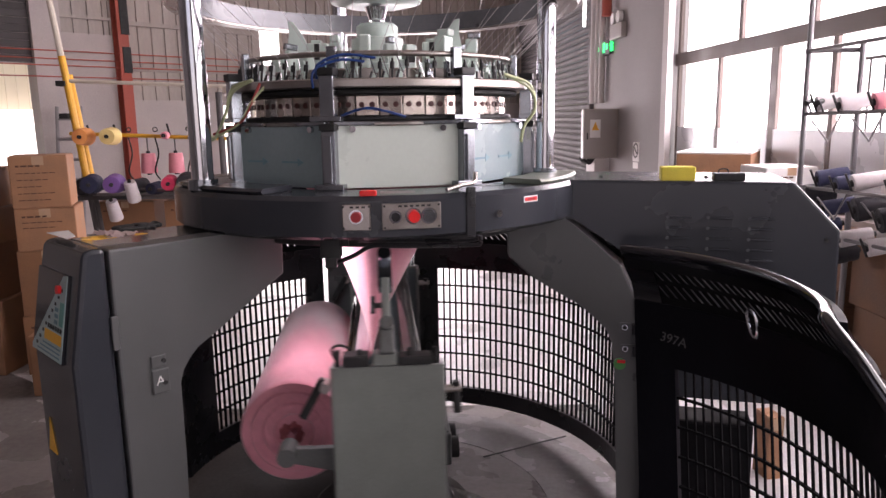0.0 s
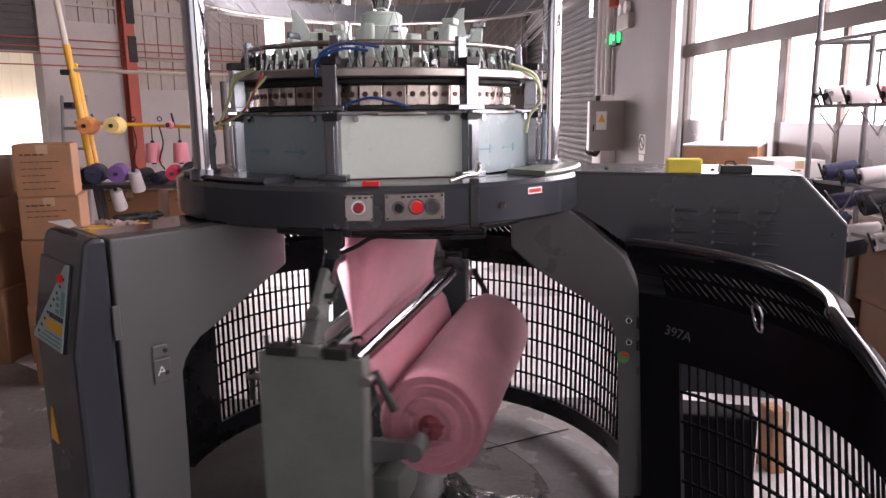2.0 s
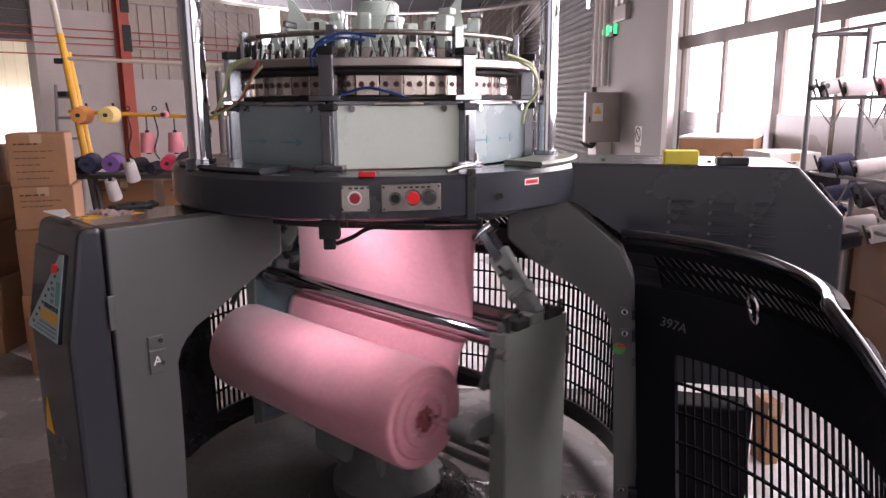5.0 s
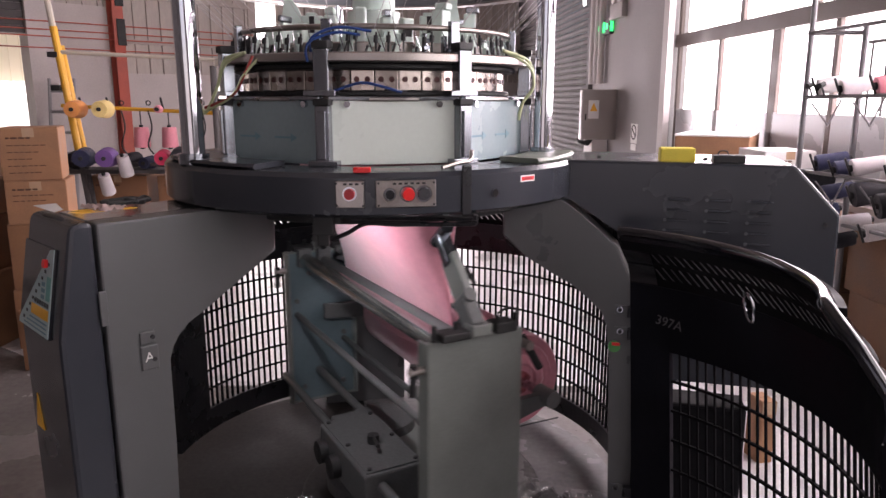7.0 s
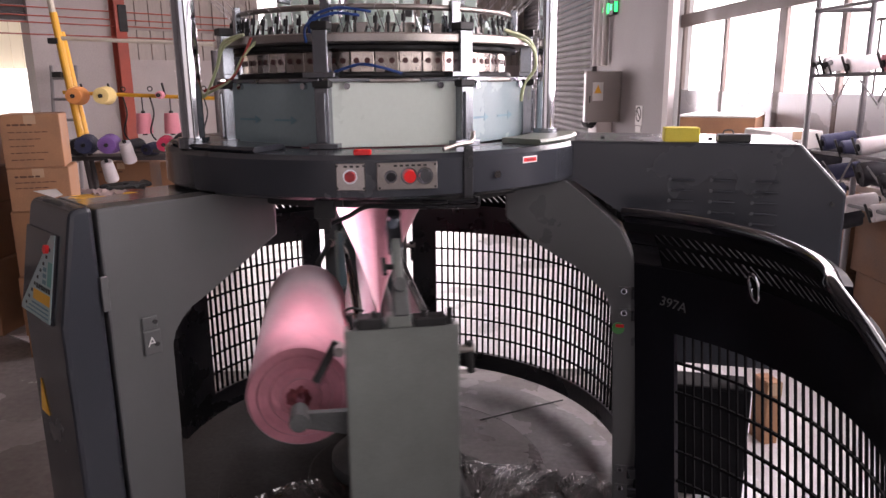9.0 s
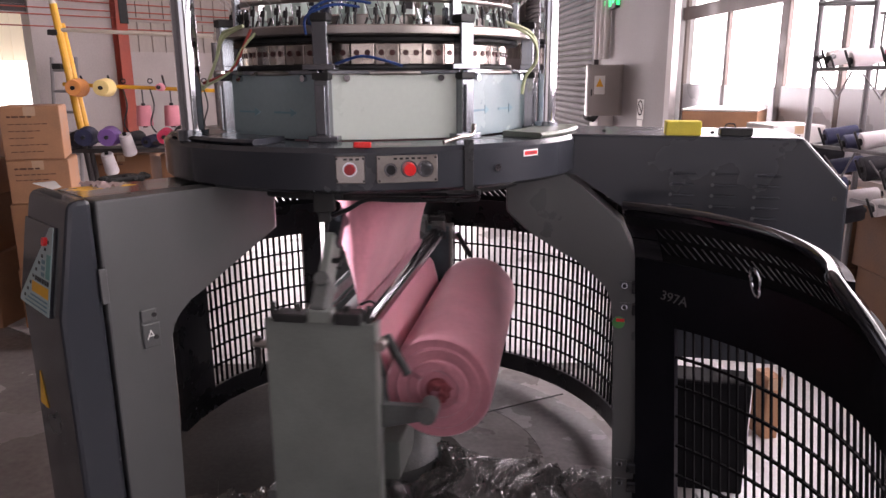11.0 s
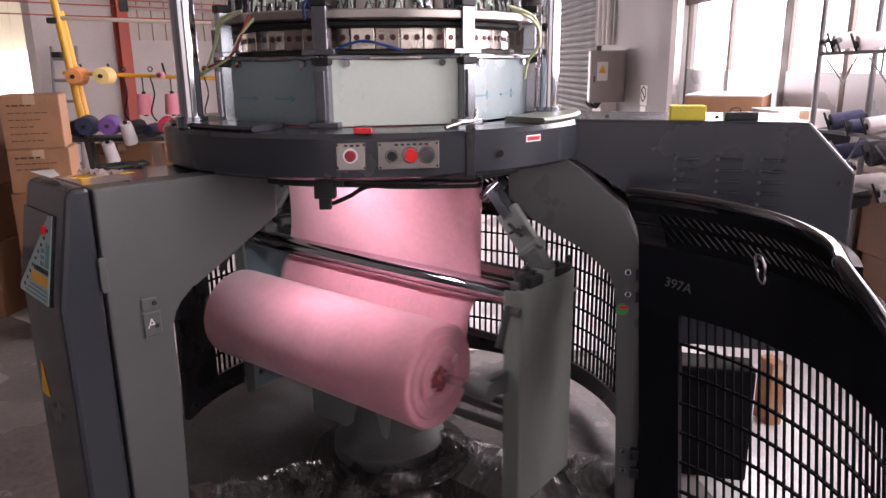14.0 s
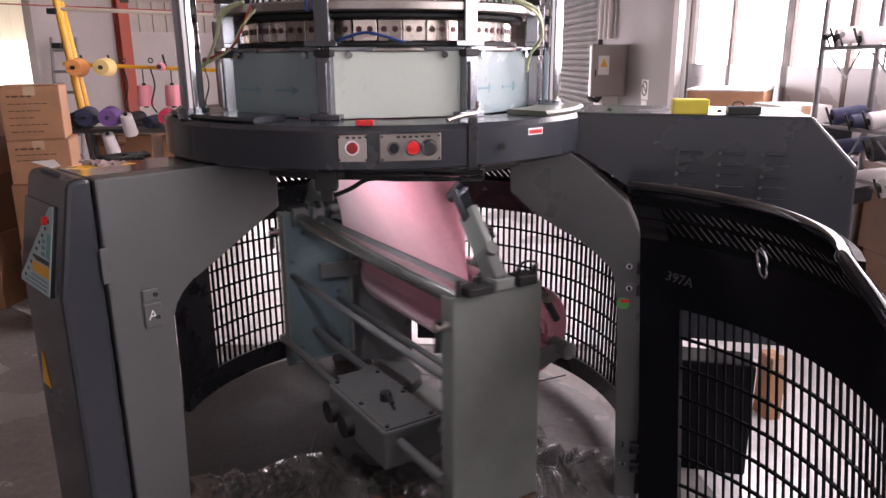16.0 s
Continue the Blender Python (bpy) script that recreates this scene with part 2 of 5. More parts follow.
def hose(points, r, seg=8, steps=8, bm=None):
    """A bent round line through the points."""
    bm = bm or bmesh.new()
    P = [Vector(p) for p in points]
    pts = []
    for i in range(len(P) - 1):
        a, b, c, d = P[max(0, i - 1)], P[i], P[i + 1], P[min(len(P) - 1, i + 2)]
        for k in range(steps):
            t = k / steps
            pts.append(0.5 * (2 * b + (c - a) * t + (2 * a - 5 * b + 4 * c - d) * t * t + (3 * b - a - 3 * c + d) * t ** 3))
    pts.append(P[-1])
    rings = []
    for i, p in enumerate(pts):
        d = (pts[min(i + 1, len(pts) - 1)] - pts[max(i - 1, 0)]).normalized()
        m = d.to_track_quat("Z", "Y").to_matrix()
        rings.append([bm.verts.new(p + m @ Vector((r * math.cos(2 * math.pi * k / seg), r * math.sin(2 * math.pi * k / seg), 0))) for k in range(seg)])
    for A, B in zip(rings, rings[1:]):
        for k in range(seg):
            bm.faces.new((A[k], A[(k + 1) % seg], B[(k + 1) % seg], B[k]))
    bm.faces.new(rings[0][::-1])
    bm.faces.new(rings[-1])
    return bm


def text(name, body, size, material, parent, m, depth=0.0006):
    c = bpy.data.curves.new(name, "FONT")
    c.body, c.size, c.extrude, c.align_x, c.align_y = body, size, depth, "CENTER", "CENTER"
    tmp = bpy.data.objects.new(name, c)
    me = bpy.data.meshes.new_from_object(tmp)
    bpy.data.objects.remove(tmp)
    me.materials.clear()
    me.materials.append(material)
    ob = new(name, me)
    ob.parent = parent
    ob.matrix_basis = m
    return ob


def wall_with_holes(x0, x1, z0, z1, y0, y1, holes, bm=None):
    """A wall in x, z with rectangular openings (x0, x1, z0, z1) through its thickness."""
    bm = bm or bmesh.new()
    xs = sorted({x0, x1, *[h[0] for h in holes], *[h[1] for h in holes]})
    zs = sorted({z0, z1, *[h[2] for h in holes], *[h[3] for h in holes]})
    for a, b in zip(xs, xs[1:]):
        for c, d in zip(zs, zs[1:]):
            mx, mz = (a + b) / 2, (c + d) / 2
            if not any(h[0] < mx < h[1] and h[2] < mz < h[3] for h in holes):
                bx(bm, a, b, y0, y1, c, d)
    bmesh.ops.remove_doubles(bm, verts=bm.verts, dist=0.0001)
    seen = {}
    for f in bm.faces:
        seen.setdefault(tuple(round(v, 3) for v in f.calc_center_median()), []).append(f)
    bmesh.ops.delete(bm, geom=[f for fs in seen.values() if len(fs) > 1 for f in fs], context="FACES")
    return bm


def structure(name, bm, material, label, category, m=None, smooth=False):
    if m is not None:
        bmesh.ops.transform(bm, matrix=m, verts=bm.verts)
    return tagged(part(name, bm, material, smooth=smooth), label, category, kind="structure")


# ---- setting: hall ----
FL = -0.085  # floor level
structure("floor", box(-10, 4.2, -8, 17, FL - 0.2, FL), CONC, "worn glossy grey concrete factory floor", "floor")
# same concrete floor; daylight from windows and door put in as paler colour
PALEFLOOR = mat("daylit_floor_colour", (0.58, 0.56, 0.565), 0.3, 0, 0.14, 1.6, 0.05, 40)
structure("painted_floor", prism([(-3.4, 2.3), (-1.5, 0.98), (1.02, 0.95), (1.25, -1.4), (2.75, -1.4), (2.4, 7.0), (-3.4, 7.0)], -0.004, 0.0, pose(0, 0, FL + 0.001, -90, 0, 0)), PALEFLOOR, "glossy floor area made pale grey for the daylight on it", "floor")
structure("ceiling", box(-10, 4.2, -8, 17, 5.6, 5.8), SHEET, "grey sheet metal factory roof", "ceiling")
# unseen wall; its doorway is made up to let in front light
structure("wall_front", wall_with_holes(-10, 4.2, FL, 5.6, -7.2, -7, [(-2.5, 1.5, FL, 3.0)]), WHITE, "unseen front wall with an added wide doorway", "wall")
structure("wall_left", box(-8, 9, 0, 0.2, FL, 5.6), WHITE, "painted plain side wall", "wall", pose(-9, 0, 0, 0, 0, 90))

# back wall: low masonry, ribbed sheet above, red column, openings
structure("wall_back", wall_with_holes(-7, 0, FL, 2.55, 0, 0.2, [(-2.7, -1.11, FL, 2.15)]), BACKWALL, "white painted masonry wall beside roller door", "wall", WALL_B)
structure("wall_back_low", wall_with_holes(0.0, 10, FL, 1.70, 0, 0.2, [(1.45, 2.72, FL, 1.63), (2.72, 7.2, FL, 1.70)]), BACKWALL, "low white masonry wall under sheet cladding", "wall", WALL_B)


def ribs(x0, x1, z0, z1, pitch=0.19):
    bm = bmesh.new()
    x = x0
    while x < x1 - 0.01:
        for a, b, y in ((0, pitch - 0.035, 0.03), (pitch - 0.035, pitch, 0.0)):
            bx(bm, x + a, min(x1, x + b), y, 0.12, z0, z1)
        x += pitch
    return bm


clad = structure("cladding_back", ribs(0.1, 2.02, 1.70, 5.6), SHEET, "grey ribbed sheet metal cladding", "cladding", WALL_B)
structure("cladding_back_right", ribs(2.72, 7.2, 2.35, 5.6), SHEET, "grey ribbed sheet metal cladding", "cladding", WALL_B)
structure("cladding_far", ribs(7.2, 10, 1.70, 5.6), SHEET, "grey ribbed sheet metal cladding", "cladding", WALL_B)
structure("cladding_between", ribs(2.58, 2.72, 1.70, 5.6, 0.14), SHEET, "grey ribbed sheet metal cladding", "cladding", WALL_B)
structure("cladding_over_window", ribs(2.02, 2.58, 2.85, 5.6), SHEET, "grey ribbed sheet metal cladding", "cladding", WALL_B)
structure("cladding_under_window", ribs(2.02, 2.58, 1.70, 2.26), SHEET, "grey ribbed sheet metal cladding", "cladding", WALL_B)
structure("cladding_left", ribs(-7, -0.12, 2.55, 5.6), SHEET, "grey ribbed sheet metal cladding", "cladding", WALL_B)
for z in (2.12, 2.72, 3.3, 3.9):
    structure("purlin", box(0.1, 2.0, -0.05, 0.0, z - 0.03, z + 0.03), SHEET, "horizontal steel purlin on cladding", "beam", WALL_B)
for z in (2.75, 3.3):
    structure("purlin", box(-1.1, -0.12, -0.05, 0.0, z - 0.02, z + 0.02), SHEET, "horizontal steel purlin on cladding", "beam", WALL_B)
for z in (1.98, 2.12, 2.2, 2.3):
    structure("cable", rod((-2.8, -0.14, z), (2.0, -0.14, z), 0.008, 6), RED, "thin red-brown cable along wall", "cable", WALL_B)
structure("pillar", box(-1.11, -0.77, -0.12, 0.0, FL, 5.6), BACKWALL, "grey painted wall pillar", "pillar", WALL_B)
column = thing("steel_column", "red painted steel column against the wall", "column")
cb = box(-0.09, 0.05, -0.18, -0.165, FL, 5.6)
bx(cb, -0.09, 0.05, -0.015, 0.0, FL, 5.6)
bx(cb, -0.02, 0.0, -0.165, -0.015, FL, 5.6)
bmesh.ops.transform(cb, matrix=WALL_B, verts=cb.verts)
part("shaft", cb, RED, column)
for z in (2.05, 2.55, 2.85):
    part("splice_plate", box(-0.05, 0.06, -0.20, -0.182, z, z + 0.34, bev=0.004, m=WALL_B), BLACKMATT, column, "dark bolted splice plate")
# roller door over the left opening
door = thing("roller_door", "grey roller shutter door half raised", "door", kind="structure")
slat0 = None
for i in range(14):
    z = 2.15 + i * 0.09
    if slat0 is None:
        slat0 = part("slat", prism([(-2.8, 0), (-2.8, 0.085), (-1.08, 0.085), (-1.08, 0)], -0.045, -0.02), SLAT, door)
        slat0.matrix_basis = WALL_B @ pose(0, 0, z)
    else:
        piece("slat", slat0, door, WALL_B @ pose(0, 0.012 * (i % 2), z))
part("drum_box", box(-2.9, -1.0, -0.3, 0.0, 3.42, 3.8, bev=0.01, m=WALL_B), SLAT, door)
# yard wall, building and ledge carry their daylight as emission
structure("yard_wall", box(-9, 3, 2.6, 2.8, -0.1, 1.45), YARD, "white yard wall outside, glowing in place of daylight", "backdrop", WALL_B)
structure("yard_building", ribs(-9, 3, 1.62, 4.5, 0.16), YARDGLOW, "ribbed building outside, faintly glowing in place of daylight", "backdrop", WALL_B @ pose(0, 2.8, 0))
structure("yard_ledge", box(-9, 3, 2.5, 2.9, 1.45, 1.62), YARD, "white ledge outside, glowing in place of daylight", "backdrop", WALL_B)
grille = structure("yard_grille", box(-2.2, -1.3, 2.55, 2.59, 0.98, 1.0), SLAT, "barred window grille across the yard", "grille", WALL_B)
gb = bmesh.new()
for i in range(10):
    bx(gb, -2.2 + i * 0.1, -2.17 + i * 0.1, 2.55, 2.58, 1.0, 1.3)
bx(gb, -2.25, -1.27, 2.55, 2.58, 1.3, 1.33)
structure("yard_bars", gb, SLAT, "vertical bars of a window grille", "grille", WALL_B)
structure("outdoors_back", box(0.5, 12, 3.0, 3.1, -0.1, 6), OUTSIDE, "bright hazy daylight outside", "backdrop", WALL_B)
structure("yard_ground", box(-9, 12, 0.2, 3.1, FL - 0.2, FL - 0.01), CONC, "pale concrete yard ground", "ground", WALL_B)

# right wall: shutter, plain wall, window band
WIN = (-6.0, 4.86)
structure("wall_right", wall_with_holes(-8, 17, FL, 5.6, 0, 0.2, [(WIN[0], WIN[1], 0.75, 3.4), (7.7, 16.0, FL, 3.0)]), WHITE, "grey-white plastered side wall with large window band", "wall", WALL_R @ pose(0, 0, 0, 0, 0, 90) @ Matrix.Diagonal((1, -1, 1, 1)))
structure("wall_edge", box(-0.06, 0.0, 4.72, 4.86, FL, 4.2), TRIM, "pale vertical corner trim beside window", "trim", WALL_R)
structure("outdoors_right", box(1.2, 1.3, -9, 9, -0.2, 6), OUTSIDE, "bright hazy daylight outside windows", "backdrop", WALL_R)
shutter = thing("roller_shutter", "closed grey steel roller shutter with horizontal slats", "shutter", kind="structure")
sl = None
for i in range(34):
    z = FL + i * 0.092
    prof = [(0.02, 0), (-0.012, 0.02), (-0.022, 0.045), (-0.012, 0.07), (0.02, 0.088)]
    if sl is None:
        b = bmesh.new()
        A = [b.verts.new((x, 7.7, zz)) for x, zz in prof]
        B = [b.verts.new((x, 16.0, zz)) for x, zz in prof]
        for j in range(5):
            b.faces.new((A[j], B[j], B[(j + 1) % 5], A[(j + 1) % 5]))
        b.faces.new(A)
        b.faces.new(B[::-1])
        sl = part("slat", b, SLAT, shutter)
        sl.matrix_basis = WALL_R @ pose(0.06, 0, z)
    else:
        piece("slat", sl, shutter, WALL_R @ pose(0.06, 0, z))
part("guide_rail", box(-0.06, 0.0, 7.56, 7.68, FL, 3.1, m=WALL_R), SLAT, shutter, "grey steel guide rail")

# window band
windows = thing("window_1", "tall brown framed factory windows with frosted lower panes", "window", kind="structure")


def wbar(y0, y1, z0, z1, name="frame_bar", x0=0.08, x1=0.115):
    part(name, box(x0, x1, y0, y1, z0, z1, bev=0.004, m=WALL_R), FRAME, windows)


wbar(WIN[0], WIN[1], 1.86, 1.98, "transom")
wbar(WIN[0], WIN[1], 0.75, 0.83, "sill_bar")
wbar(WIN[0], WIN[1], 3.32, 3.4, "head_bar")
ys = [4.78, 3.87, 2.94, 2.2, 1.4, 0.5, -0.5, -1.6, -2.8, -4.1, -5.4]
for i, y in enumerate(ys):
    w = 0.11 if i == 2 else 0.05
    wbar(y - w / 2, y + w / 2, 0.83, 1.86, "mullion")
for y in (4.78, 3.51, 2.475, 1.2, -0.3, -1.6, -3.0, -4.6):
    wbar(y - 0.03, y + 0.03, 1.98, 3.32, "mullion")
for a, b in zip(ys[1:], ys):
    part("frosted_pane", box(0.08, 0.095, a + 0.035, b - 0.035, 0.83, 1.26, m=WALL_R), FROST, windows, "frosted grey lower pane")
part("sill", box(-0.06, 0.2, WIN[0], WIN[1], 0.71, 0.75, m=WALL_R), TRIM, windows)
for i in range(16):
    part("outside_bar", rod(WALL_R @ Vector((0.6, 2.6 - i * 0.16, 1.0)), WALL_R @ Vector((0.6, 2.6 - i * 0.16, 1.75)), 0.008, 6), SLAT, windows)
part("outside_rail", rod(WALL_R @ Vector((0.6, 2.7, 1.75)), WALL_R @ Vector((0.6, 0, 1.75)), 0.012, 6), SLAT, windows)

# wall fixtures on the right wall
eb = thing("electric_box", "beige steel electrical cabinet mounted on plastered wall", "electrical box")
part("body", box(-0.44, 0.0, 6.42, 6.53, 0.86, 1.47, bev=0.012, m=WALL_R), BOXPAINT, eb)
part("door", box(-0.43, -0.03, 6.405, 6.419, 0.875, 1.455, bev=0.005, m=WALL_R), BOXPAINT, eb)
part("door_lock", box(-0.40, -0.385, 6.395, 6.405, 1.1, 1.18, bev=0.002, m=WALL_R), BLACKMATT, eb)
part("warning_sticker", box(-0.36, -0.23, 6.399, 6.404, 1.12, 1.34, m=WALL_R), PAPER, eb, "yellow and white warning sticker")
wt = prism([(-0.34, 1.21), (-0.25, 1.21), (-0.295, 1.31)], 6.394, 6.398)
bmesh.ops.transform(wt, matrix=WALL_R, verts=wt.verts)
part("warning_triangle", wt, YELLOW, eb)
part("lower_trunking", box(-0.2, 0.0, 6.75, 7.15, FL, 0.85, bev=0.01, m=WALL_R), TRIM, eb)
for k, y in enumerate((6.75, 6.85, 6.95)):
    part("cable_loop", hose([WALL_R @ Vector((-0.25, y, 0.93)), WALL_R @ Vector((-0.33, y, 0.84)), WALL_R @ Vector((-0.25, y + 0.05, 0.78)), WALL_R @ Vector((-0.2, y, 0.86))], 0.018), BLACKMATT, eb)
for k, y in enumerate((7.0, 7.2, 7.42)):
    structure("conduit", rod((-0.06, y, 1.55), (-0.06, y, 4.5), 0.04, 10), TRIM, "painted vertical cable conduit on wall", "conduit", WALL_R)
structure("conduit_red", rod((-0.1, 6.7, 2.6), (-0.1, 6.7, 4.5), 0.06, 10), RED, "red painted pipe on wall", "pipe", WALL_R)
es = thing("exit_sign", "green lit emergency exit sign with twin lamps", "exit sign")
part("sign_box", box(-0.06, 0.0, 6.7, 7.2, 2.15, 2.33, bev=0.006, m=WALL_R), BLACKMATT, es)
for y0, y1, z0, z1 in ((7.05, 7.15, 2.21, 2.27), (6.87, 7.01, 2.18, 2.30), (6.75, 6.83, 2.21, 2.28)):
    part("green_symbol", box(-0.066, -0.061, y0, y1, z0, z1, m=WALL_R), GREEN, es, "glowing green symbol")
    part("green_symbol", box(-0.05, -0.01, 6.693, 6.699, z0, z1, m=WALL_R), GREEN, es, "glowing green symbol")
part("lamp_housing", box(-0.07, 0.0, 6.2, 6.68, 2.30, 2.48, bev=0.01, m=WALL_R), BOXPAINT, es)
for y in (6.35, 6.57):
    part("emergency_lamp", rod(WALL_R @ Vector((-0.07, y, 2.55)), WALL_R @ Vector((-0.02, y, 2.55)), 0.07, 14), PAPER, es)
ns = thing("warning_sign", "white no-entry notice sheet taped to wall", "sign")
part("sheet", box(-0.004, 0.0, 5.62, 5.84, 0.86, 1.08, m=WALL_R), PAPER, ns)
sym = lathe([(0.07, -0.003), (0.085, -0.003), (0.085, 0), (0.07, 0)], 24)
bx(sym, -0.008, 0.008, -0.07, 0.07, -0.003, 0, m=pose(0, 0, 0, 0, 0, 35))
bmesh.ops.transform(sym, matrix=WALL_R @ pose(-0.006, 5.73, 0.985, 0, 90, 0), verts=sym.verts)
part("symbol", sym, BLACKMATT, ns)
part("caption_bar", box(-0.005, -0.001, 5.65, 5.82, 0.78, 0.85, m=WALL_R), PAPER, ns)
lt = thing("tube_lamp", "lit vertical fluorescent tube lamp", "lamp")
part("tube", rod((1.86, 5.6, 2.35), (1.86, 5.6, 2.95), 0.016, 10), TUBEGLOW, lt)
part("holder", rod((1.86, 5.6, 2.95), (1.86, 5.6, 5.6), 0.012, 8), BLACKMATT, lt)
part("red_cap", box(1.8, 1.92, 5.55, 5.65, 2.95, 3.05, bev=0.01), BRIGHTRED, lt)

# ---- knitting machine: frame ----
ZT = 1.18
CX = 0.035
TABLE_R = 0.685
LEG_L, LEG_R, LEG_B = pose(0, 0, 0, 0, 0, 225), pose(0, 0, 0, 0, 0, 345), pose(CX, 0, 0, 0, 0, 100)
machine = thing("knitting_machine", "large dark grey circular knitting machine on three legs", "knitting machine", pose(CX, 0, 0))
inv = pose(-CX, 0, 0)
part("table", lathe([(0.5, ZT - 0.115), (TABLE_R - 0.012, ZT - 0.115), (TABLE_R, ZT - 0.105), (TABLE_R, ZT - 0.012), (TABLE_R - 0.012, ZT), (0.5, ZT)], 120), DARK, machine, smooth=True)
part("table_apron", ring(0.44, 0.52, ZT - 0.16, ZT - 0.116, 72), BLACKMATT, machine)
# raised green-grey cast feet on the table
for a0, a1, fm in ((205, 246, DARK), (318, 352, mat("cast_green_grey", (0.16, 0.18, 0.145), 0.4))):
    part("cast_foot", ring(0.53, 0.67, ZT + 0.001, ZT + 0.016, 24, a0, a1, 0.008), fm, machine, "pale green-grey cast foot")
R8 = 0.505
for k in range(8):
    a = -101.5 + 45 * k
    p, q = radians(a), radians(a + 45)
    m = pose(R8 * math.cos(radians(22.5)) * math.cos((p + q) / 2), R8 * math.cos(radians(22.5)) * math.sin((p + q) / 2), 0, 0, 0, math.degrees((p + q) / 2))
    hw = R8 * math.sin(radians(22.5)) - 0.012
    front = k == 0
    pn = part("housing_panel", box(-0.012, 0, -hw, hw, ZT + 0.002, ZT + 0.178, bev=0.002, m=m), PALE if front else BLUEGREY, machine, "pale mint-white cover panel" if front else "blue-grey cover panel")
    part("panel_rim", box(-0.014, 0.006, -hw, hw, ZT + 0.178, ZT + 0.19, bev=0.002, m=m), BRACKET, machine)
    for u in (-0.72, 0.7):
        part("panel_screw", rod(m @ Vector((0.0, hw * u, ZT + 0.168)), m @ Vector((0.012, hw * u, ZT + 0.168)), 0.009, 12), CHROME, machine)
    if not front:
        for c in (-0.55, 0.25):
            ar = prism([(-0.045, -0.003), (0.02, -0.003), (0.02, -0.012), (0.045, 0), (0.02, 0.012), (0.02, 0.003), (-0.045, 0.003)], -0.0006, 0.0006)
            bmesh.ops.transform(ar, matrix=m @ pose(0.0012, hw * c, ZT + 0.075, 0, 0, 90), verts=ar.verts)
            part("arrow_mark", ar, ARROW, pn)
    # corner bracket: lower post with foot and cap, upper post with cap
    cm = pose((R8 + 0.008) * math.cos(p), (R8 + 0.008) * math.sin(p), 0, 0, 0, a)
    bb = box(-0.02, 0.012, -0.02, 0.02, ZT, ZT + 0.165, bev=0.003)
    bx(bb, -0.02, 0.016, -0.042, 0.042, ZT, ZT + 0.016, 0.002)
    bx(bb, 0.012, 0.02, -0.012, 0.012, ZT + 0.02, ZT + 0.15, 0.002)
    bmesh.ops.transform(bb, matrix=cm, verts=bb.verts)
    br = part("corner_bracket", bb, BRACKET, machine, "polished aluminium corner bracket")
    part("bracket_cap", box(-0.022, 0.016, -0.023, 0.023, ZT + 0.165, ZT + 0.183, bev=0.002, m=cm), BLACKMATT, br)
    ub = box(-0.03, 0.008, -0.021, 0.021, ZT + 0.19, ZT + 0.315, bev=0.003)
    bx(ub, -0.03, 0.012, -0.05, 0.04, ZT + 0.19, ZT + 0.205, 0.002)
    bmesh.ops.transform(ub, matrix=cm, verts=ub.verts)
    ubo = part("upper_bracket", ub, BRACKET, machine, "polished aluminium upper bracket")
    part("bracket_cap", box(-0.032, 0.012, -0.023, 0.023, ZT + 0.315, ZT + 0.335, bev=0.002, m=cm), BLACKMATT, ubo)
    part("ring_stanchion", box(-0.06, -0.042, -0.014, 0.014, ZT + 0.305, ZT + 0.395, bev=0.002, m=cm), BRACKET, machine)
part("housing_deck", ring(0.35, 0.478, ZT + 0.176, ZT + 0.189), STEEL, machine)
part("dark_base_ring", ring(0.36, 0.45, ZT + 0.19, ZT + 0.205), BLACKMATT, machine)
part("dark_gap_ring", ring(0.36, 0.415, ZT + 0.205, ZT + 0.275), BLACKMATT, machine)
cam0 = None
NC = 40
for k in range(NC):
    a = 360 / NC * k
    if cam0 is None:
        cam0 = part("cam_block", box(0.405, 0.43, -0.0325, 0.0325, ZT + 0.205, ZT + 0.262, bev=0.002), BRASSCAM, machine)
        s1 = bmesh.new()
        tube(s1, (0.428, -0.016, ZT + 0.236), (0.433, -0.016, ZT + 0.236), 0.008, 10)
        tube(s1, (0.428, 0.014, ZT + 0.236), (0.433, 0.014, ZT + 0.236), 0.008, 10)
        scr0 = part("cam_screws", s1, COPPERDOT, cam0)
    else:
        c = piece("cam_block", cam0, machine, pose(0, 0, 0, 0, 0, a))
        piece("cam_screws", scr0, c, Matrix.Identity(4))
part("dark_upper_ring", ring(0.38, 0.47, ZT + 0.263, ZT + 0.279), BLACKMATT, machine)
part("cam_ring", ring(0.4, 0.515, ZT + 0.28, ZT + 0.306, 120), STEEL, machine, smooth=True)
# feeders on the ring: three alike kinds, set at uneven steps
rf = random.Random(3)


